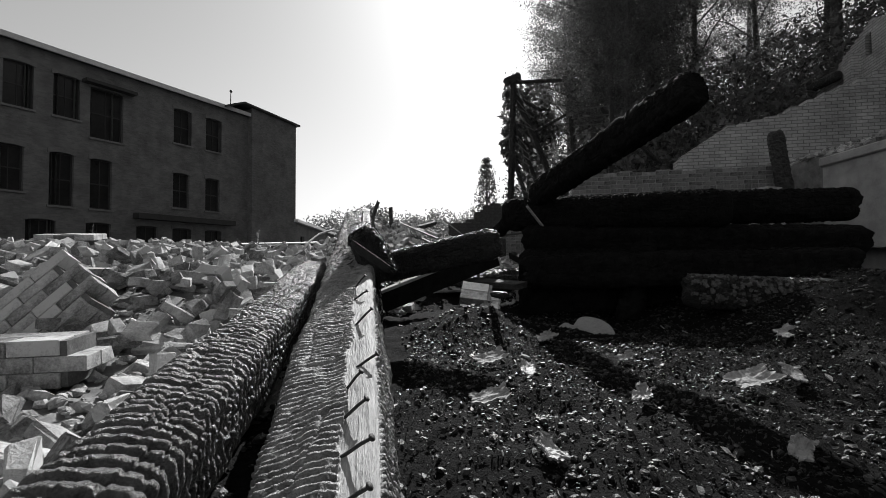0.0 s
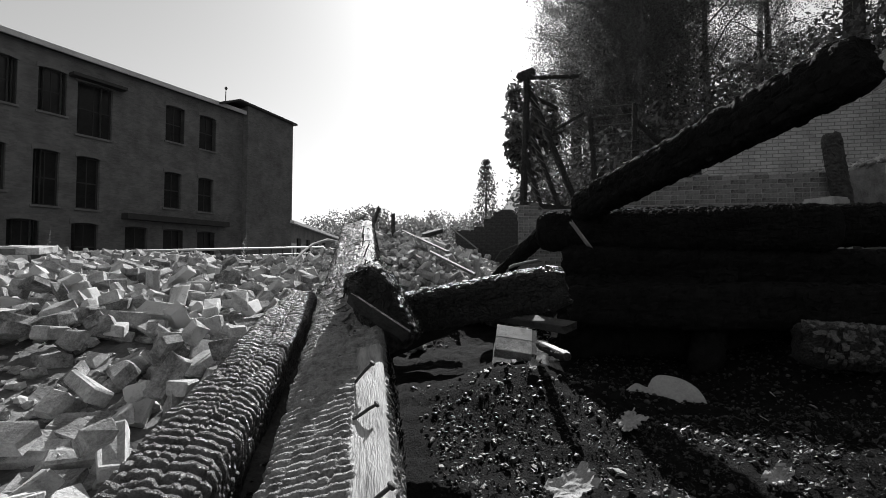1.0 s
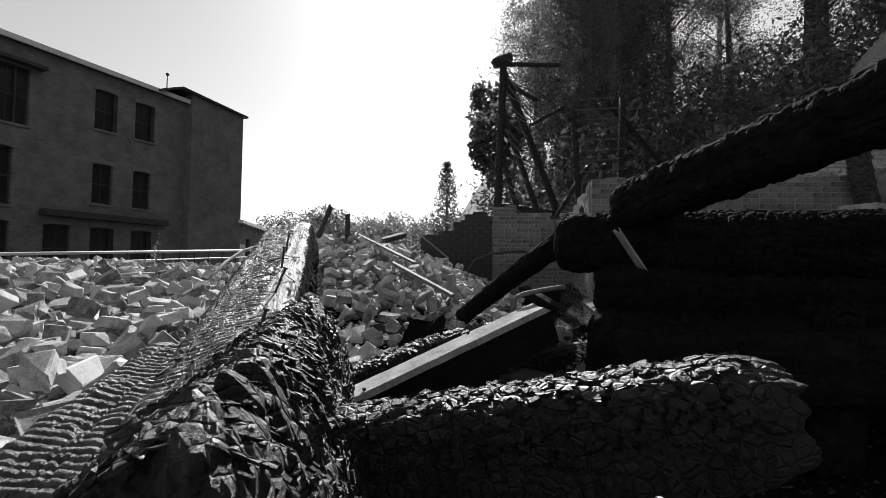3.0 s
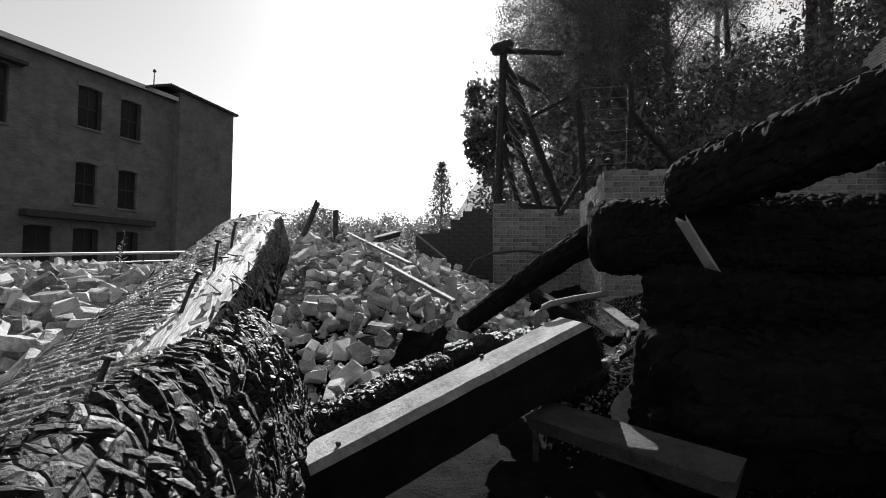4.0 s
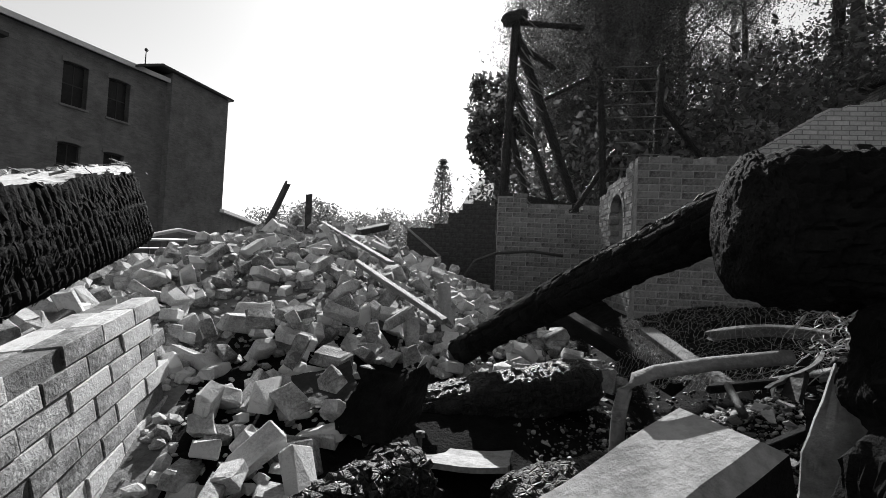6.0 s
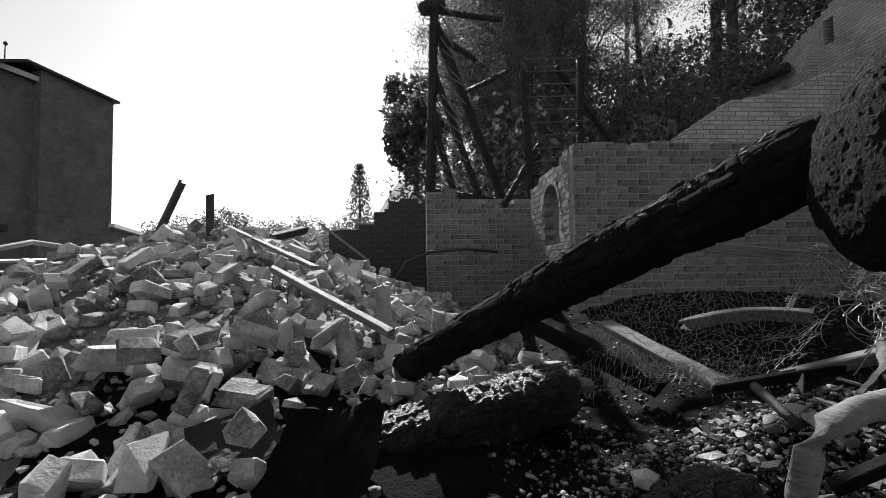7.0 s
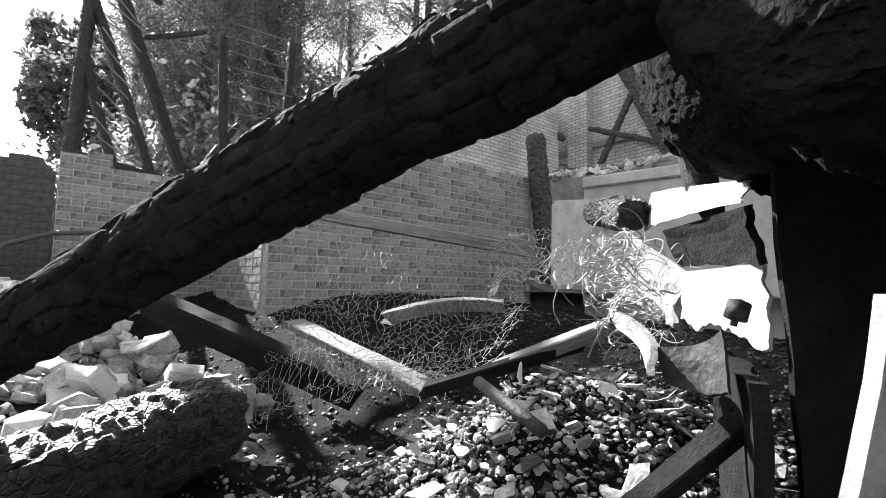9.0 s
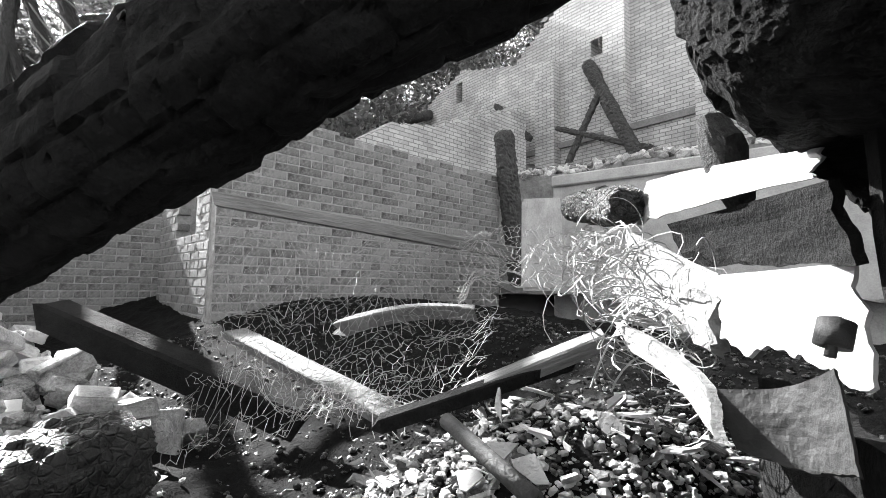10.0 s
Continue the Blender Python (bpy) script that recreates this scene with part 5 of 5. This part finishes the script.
bent_sheet("iron_sheet", (-0.42, 5.82, 1.80), (0.9, 0.3, 0.1), (-0.3, -0.6, 0.7), 0.26, 0.20, 0.03, M_IRON, "dark iron sheet lying on the brick heap", "sheet", 10, 0.006, 0.02)
bent_sheet("pale_sheet", (-0.12, 5.62, 1.70), (0.95, -0.3, 0.05), (0.05, 0.1, 1), 0.5, 0.22, 0.01, M_PAINT, "flat pale panel with a bolt, lying on debris", "panel", 11, 0.02, 0.015)
bent_sheet("metal_strip", (0.22, 6.95, 2.30), (0.05, 0.12, -0.32), (0.2, -1, -0.2), 0.36, 0.09, 0.05, M_SHEET, "curled strip of pale sheet metal on the heap", "strip", 12, 0.003, 0.006)
def notched_slab(m, size):
    """A thin broken slab, wide above with a notch, narrowing to a ragged foot."""
    n = 72
    ang = np.linspace(0, 2 * math.pi, n, endpoint=False)
    rad = 0.5 + 0.10 * np.cos(2 * (ang - 0.9)) - 0.13 * np.exp(-(((ang - 1.75) / 0.16) ** 2)) + 0.03 * (fnoise(np.cos(ang) * 3, np.sin(ang) * 3, 0, 5) - 0.5) - 0.08 * np.exp(-(((ang - 5.6) / 0.4) ** 2)) + 0.06 * np.exp(-(((ang - 4.9) / 0.3) ** 2))
    ring = np.stack([rad * np.cos(ang) * 1.05, rad * np.sin(ang) * 0.86, 0 * ang], -1) * size
    vs = np.vstack([ring, ring - [0, 0, 0.018], [[0, 0, 0], [0, 0, -0.018]]])
    fs = [[k, (k + 1) % n, 2 * n] for k in range(n)] + [[n + (k + 1) % n, n + k, 2 * n + 1] for k in range(n)] + [[k, n + k, n + (k + 1) % n, (k + 1) % n] for k in range(n)]
    return tagged(part("slate_piece", mesh("slate_piece", vs, fs, M_CONC), None, "", m), "broken pale slab with a notch, lying in shadow", "slab")


notched_slab(axes_pose((1.0, 3.48, 1.44), (1, -0.18, -0.06), (-0.12, -0.75, 0.62)), 0.50)
for k, (x, y, a, w) in enumerate(((0.20, 2.35, 30, 0.16), (0.42, 2.15, 80, 0.12), (0.12, 1.75, 10, 0.14), (0.75, 1.75, 50, 0.10), (1.25, 1.95, 15, 0.2), (1.55, 2.0, 70, 0.14), (0.62, 2.9, 40, 0.13), (0.95, 2.5, 20, 0.09), (0.3, 3.3, 60, 0.08), (0.45, 3.55, 0, 0.09), (1.9, 2.6, 25, 0.16), (0.35, 1.3, 120, 0.1), (1.0, 1.3, 40, 0.09))):
    z = float(bed(np.array([x]), np.array([y]))[0])
    bent_sheet("plaster_flake", (x, y, z + 0.03), (math.cos(radians(a)), math.sin(radians(a)), 0.12), (0.2, -0.25, 1), w, w * 0.55, 0.02, M_SHEET if k % 2 else M_CONC, "broken flake of pale plaster on black ash", "flake", 20 + k, 0.006, 0.04)
# bolt, drain pipe, arched rod, wheel, iron bars
bolt = empty("bolt", pose(0.07, 5.72, 1.71), "rusty bolt sticking up out of a panel", "bolt")
tube("shank", [(0, 0, 0), (0, 0, 0.06)], 0.009, M_RUST, bolt)
tube("nut", [(0, 0, 0.04), (0, 0, 0.058)], 0.02, M_RUST, bolt, "", 6)
tagged(tube("bent_pipe", [(0.62, 4.62, 2.285), (0.50, 4.66, 2.262), (0.41, 4.685, 2.24), (0.38, 4.695, 2.225), (0.362, 4.70, 2.20), (0.355, 4.705, 2.16), (0.352, 4.71, 2.05), (0.352, 4.71, 1.6)], 0.013, M_WOOD, None, "", 12), "pale bent pipe with an elbow, by the painted timber", "pipe")
tagged(tube("arched_rod", [(-2.18, 7.0, 2.02), (-2.15, 7.15, 2.25), (-2.13, 7.5, 2.41), (-2.08, 7.85, 2.54), (-1.95, 8.2, 2.63), (-1.8, 8.45, 2.60), (-1.64, 8.65, 2.50), (-1.55, 8.8, 2.3)], 0.018, M_CONC), "bent conduit arching over the rubble", "conduit")
tagged(tube("curved_bar", [(0.75, 9.6, 2.2), (0.95, 9.7, 2.5), (1.25, 9.75, 2.62), (1.7, 9.75, 2.66), (2.1, 9.7, 2.62)], 0.02, M_RUST), "bent dark iron bar by the broken wall", "bar")
wheel = empty("flanged_roller", pose(1.032, 4.93, 2.218, 20, 10, 30), "small rusty iron roller on a shaft", "roller")
tube("rim", [(0, 0, -0.012), (0, 0, 0.012)], 0.015, M_IRON, wheel, "", 20)
tube("shaft", [(0, 0, -0.022), (0, 0, 0.016)], 0.005, M_IRON, wheel)
for p0, p1, rad in (((1.12, 5.42, 2.04), (1.02, 5.22, 2.0), 0.013), ((0.85, 5.32, 1.80), (0.74, 5.26, 1.79), 0.008)):
    tagged(tube("iron_bolt", [p0, ((p0[0] + p1[0]) / 2, (p0[1] + p1[1]) / 2, (p0[2] + p1[2]) / 2), p1], rad, M_RUST, None, "", 10), "heavy rusty iron bolt lying on stones", "bolt")
end_log = timber("charred_stub", (2.38, 5.64, 2.60), (1.70, 5.27, 2.47), 0.12, 0.11, 0, 0.008, 0.03, 0.04, 0.008, seed=81, round_=2.4)
tagged(end_log, "stub of a charred branch lying behind a sheet", "branch")
for k, (x, y, w) in enumerate(((0.55, 5.10, 0.09), (0.50, 5.22, 0.06), (0.60, 6.60, 0.16), (0.85, 5.55, 0.10))):
    sh = SHARDS[k]
    z = float(bed(np.array([x]), np.array([y]))[0])
    st = part("stone", mesh("stone", sh[0], sh[1], M_STONE), None, "", pose(x, y, z + 0.25 * w, 0, 0, 40 * k) @ Matrix.Diagonal((w, w, w, 1)))
    tagged(st, "pale broken stone lying on cinders", "stone")
mossy = timber("stub_log", (0.24, 5.02, 1.80), (0.90, 5.3, 1.80), 0.2, 0.2, 0, 0.014, 0.035, 0.04, 0.010, seed=88, round_=2.5)
tagged(mossy, "short black log half sunk in cinders", "log")

# weeds on the heap
def weed(x, y, h, seed):
    r = random.Random(seed)
    z = float(bed(np.array([x]), np.array([y]))[0])
    th = empty("weed", pose(x, y, z), "thin weed with narrow leaves growing from rubble", "plant")
    tube("stem", [(0, 0, -0.05), (0.01, 0, h * 0.5), (0.03, 0.01, h)], [0.004, 0.003, 0.0015], M_BARK, th, "", 5)
    vs, fs = [], []
    for k in range(26):
        t = 0.15 + 0.85 * k / 26
        a, l = r.uniform(0, 6.28), h * 0.22 * (1.15 - t)
        b = Vector((0.03 * t * t, 0.01 * t, h * t))
        d, e = Vector((math.cos(a), math.sin(a), 0.5)) * l, Vector((-math.sin(a), math.cos(a), 0)) * l * 0.16
        n = len(vs)
        vs += [tuple(b), tuple(b + d * 0.5 + e), tuple(b + d), tuple(b + d * 0.5 - e)]
        fs.append([n, n + 1, n + 2, n + 3])
    part("leaves", mesh("leaves", vs, fs, M_LEAF), th)


for k, (x, y, h) in enumerate(((-5.2, 6.9, 0.45), (-3.4, 8.6, 0.6), (-0.35, 7.5, 0.25), (-0.25, 7.35, 0.3), (-0.45, 7.42, 0.22), (-1.2, 7.4, 0.25))):
    weed(x, y, h, 500 + k)

# yard rail beyond the rubble
fence = empty("yard_rail", pose(0, 0, 0), "thin pale metal railing along the yard", "railing")
a, b = Vector((-11.5, 8.5, 2.28)), Vector((-4.6, 18.5, 2.9))
tube("top_rail", [a, (a + b) / 2, b], 0.035, M_TRIM, fence)
tube("mid_rail", [a - Vector((0, 0, 0.22)), (a + b) / 2 - Vector((0, 0, 0.22)), b - Vector((0, 0, 0.22))], 0.02, M_TRIM, fence)
for k in range(28):
    p = a.lerp(b, k / 27)
    tube("baluster", [p - Vector((0, 0, 1.0)), p], 0.018, M_FRAME, fence, "", 5)

# ---- trees ----
def leaf_mesh(name, centres, per, spread, size, seed, mat):
    rs = np.random.RandomState(seed)
    c = np.repeat(np.asarray(centres), per, 0)
    c = c + np.clip(rs.normal(0, spread, c.shape), -1.6 * spread, 1.6 * spread)
    n = len(c)
    a = rs.normal(size=(n, 3))
    a /= np.linalg.norm(a, axis=1)[:, None]
    b = np.cross(a, rs.normal(size=(n, 3)))
    b /= np.linalg.norm(b, axis=1)[:, None]
    s = size * rs.uniform(0.6, 1.3, (n, 1))
    v = np.stack([c - a * s, c + b * s * 0.45, c + a * s, c - b * s * 0.45], 1).reshape(-1, 3)
    f = np.arange(4 * n).reshape(-1, 4)
    return mesh(name, v, f.tolist(), mat)


def tree_thing(seed, height, spread, bare, label):
    r = random.Random(seed)
    rs = np.random.RandomState(seed)
    th = empty("tree", pose(0, 0, 0), label, "tree", "trees on the hillside")
    lean = r.uniform(-0.6, 0.6)
    stem = [(lean * (t**2), 0.2 * math.sin(3 * t), height * 0.9 * t - 0.4) for t in np.linspace(0, 1, 9)]
    tube("trunk", stem, [0.26 * (1 - 0.85 * t) * height / 14 for t in np.linspace(0, 1, 9)], M_BARK, th, "", 9)
    centres = []
    limbs = 18
    for k in range(limbs):
        t = bare + (0.97 - bare) * (k + r.random()) / limbs
        base = Vector((lean * t * t, 0.2 * math.sin(3 * t), height * 0.9 * t - 0.4))
        az, reach = 2.4 * k + r.uniform(-0.5, 0.5), spread * (1.15 - 0.75 * abs(t - 0.5)) * r.uniform(0.6, 1.1)
        tip = base + Vector((math.cos(az) * reach, math.sin(az) * reach, reach * r.uniform(0.15, 0.7)))
        mid = base.lerp(tip, 0.5) + Vector((0, 0, 0.12 * reach))
        tube("limb", [base, mid, tip], [0.07 * (1.2 - t), 0.045 * (1.2 - t), 0.012], M_BARK, th, "", 6)
        for j in range(30):
            q = r.uniform(0.2, 1.0)
            p = base.lerp(tip, q) + Vector([max(-0.3, min(0.3, r.gauss(0, 0.16))) * reach for _ in range(3)])
            centres.append(tuple(p))
    part("crown", leaf_mesh("crown", centres, 46, 0.24, 0.058, seed, M_LEAF), th)
    return th


protos = [tree_thing(600, 15.0, 3.4, 0.18, "tall broadleaf tree with airy backlit foliage"), tree_thing(601, 13.0, 3.2, 0.14, "broadleaf tree with a ragged leafy crown"), tree_thing(602, 16.0, 3.4, 0.28, "tall slim tree with a bare lower trunk")]
r = random.Random(91)
places = [(7.2, 19.8), (9.6, 31.0), (12.0, 33.0), (14.6, 14.0), (16.8, 11.4), (18.2, 8.4), (8.4, 23.5), (15.2, 27.5), (15.6, 18.4), (17.0, 16.0), (19.4, 13.0), (21.0, 9.6), (10.2, 37.0), (13.4, 38.0), (17.5, 21.0), (20.5, 18.0), (23.5, 13.5), (16.4, 33.0), (18.5, 27.0), (23.5, 23.0), (8.8, 27.0), (6.9, 17.0), (20.5, 31.0), (19.0, 5.5), (22.0, 5.0), (11.0, 29.5), (14.0, 30.5), (11.4, 40.0), (8.4, 21.5), (10.5, 24.0)]
for k, (x, y) in enumerate(places):
    z = float(land(np.array([x]), np.array([y]))[0])
    m = pose(x, y, z - 0.1, 0, 0, r.uniform(0, 360)) @ Matrix.Scale(r.uniform(0.85, 1.15) * (0.55 if k == 21 else 1.0), 4)
    if k < 3:
        protos[k].matrix_basis = m
    else:
        t = copy_thing(protos[k % 3], Matrix.Identity(4))
        t.matrix_basis = m


# undergrowth on the slope, far woods, a lone pine and the ridge
rs = np.random.RandomState(17)
under = []
while len(under) < 4500:
    x, y = rs.uniform(3.5, 24), rs.uniform(8, 30)
    if (x - 2.5) * 0.9 + (y - 12) * 0.28 > 1.6 and not (x < 11.5 and y < 13.0):
        under.append((x, y, 0))
under = np.array(under)
under[:, 2] = land(under[:, 0], under[:, 1]) + rs.uniform(0, 1.0, len(under)) ** 2 * 3.0
tagged(part("undergrowth", leaf_mesh("undergrowth", under, 9, 0.4, 0.12, 18, M_LEAF)), "dense dark bushes on the slope", "bushes", kind="stuff")
woods = []
for k in range(90):
    az, dist = radians(rs.uniform(-16, 16)), rs.uniform(70, 125)
    x, y, h = dist * math.sin(az), dist * math.cos(az), rs.uniform(8, 12.5) * dist / 100
    for _ in range(26):
        u = rs.normal(size=3)
        u /= np.linalg.norm(u)
        woods.append((x + u[0] * 3.2, y + u[1] * 3.2, 1.5 + h * 0.6 + u[2] * h * 0.38))
tagged(part("far_woods", leaf_mesh("far_woods", woods, 22, 0.6, 0.26, 19, M_LEAF)), "low line of woods across the valley", "woods", kind="stuff")


def small_tree(x, y, h, w, seed, label):
    rs = np.random.RandomState(seed)
    z = float(land(np.array([x]), np.array([y]))[0])
    th = empty("tree", pose(x, y, z), label, "tree")
    tube("trunk", [(0, 0, -0.3), (0.1, 0, h * 0.5), (0, 0.1, h * 0.9)], [0.02 * h, 0.014 * h, 0.004 * h], M_BARK, th)
    c = []
    for k in range(150):
        u = rs.normal(size=3)
        u /= np.linalg.norm(u)
        q = rs.uniform(0.55, 1.0)
        c.append((u[0] * w * q, u[1] * w * q, h * 0.62 + u[2] * h * 0.38 * q))
    part("crown", leaf_mesh("crown", c, 14, 0.09 * w, 0.03 * h, seed, M_LEAF), th)


small_tree(4.9, 27.0, 6.2, 1.5, 701, "young broadleaf tree at the edge of the wood")
small_tree(6.2, 33.0, 8.5, 2.2, 702, "broadleaf tree at the edge of the wood")
small_tree(-9.2, 62.0, 8.0, 3.2, 703, "rounded tree beyond the low annex")
pine = empty("pine_tree", pose(8.62, 92.65, 2.0), "lone tall pine with tiered branches", "tree")
tube("trunk", [(0, 0, -0.5), (0, 0, 10), (0, 0, 20)], [0.4, 0.25, 0.05], M_BARK, pine)
c = []
for k in range(15):
    z = 5.0 + 15.2 * k / 14
    reach = 5.2 * (1.05 - (k / 14)) * rs.uniform(0.6, 1.1) + 0.3
    for j in range(7):
        az = j * 0.9 + k * 1.3
        for q in (0.35, 0.6, 0.8, 1.0):
            c.append((math.cos(az) * reach * q * rs.uniform(0.7, 1.1), math.sin(az) * reach * q, z - 0.15 * reach * q + 0.3))
part("needles", leaf_mesh("needles", c, 9, 0.30, 0.26, 720, M_LEAF), pine)


def ridge_height(x, y):
    return 2 + 95 * np.exp(-(((x - 190) / 130) ** 2)) * smooth(380, 560, y) + 8 * (fnoise(x * 0.03, y * 0.03, 0, 61) - 0.5)


ridge = sheet("backdrop", np.linspace(-60, 600, 120), np.linspace(360, 700, 40), ridge_height, M_FAR)
tagged(ridge, "distant wooded ridge", "hill", kind="structure")
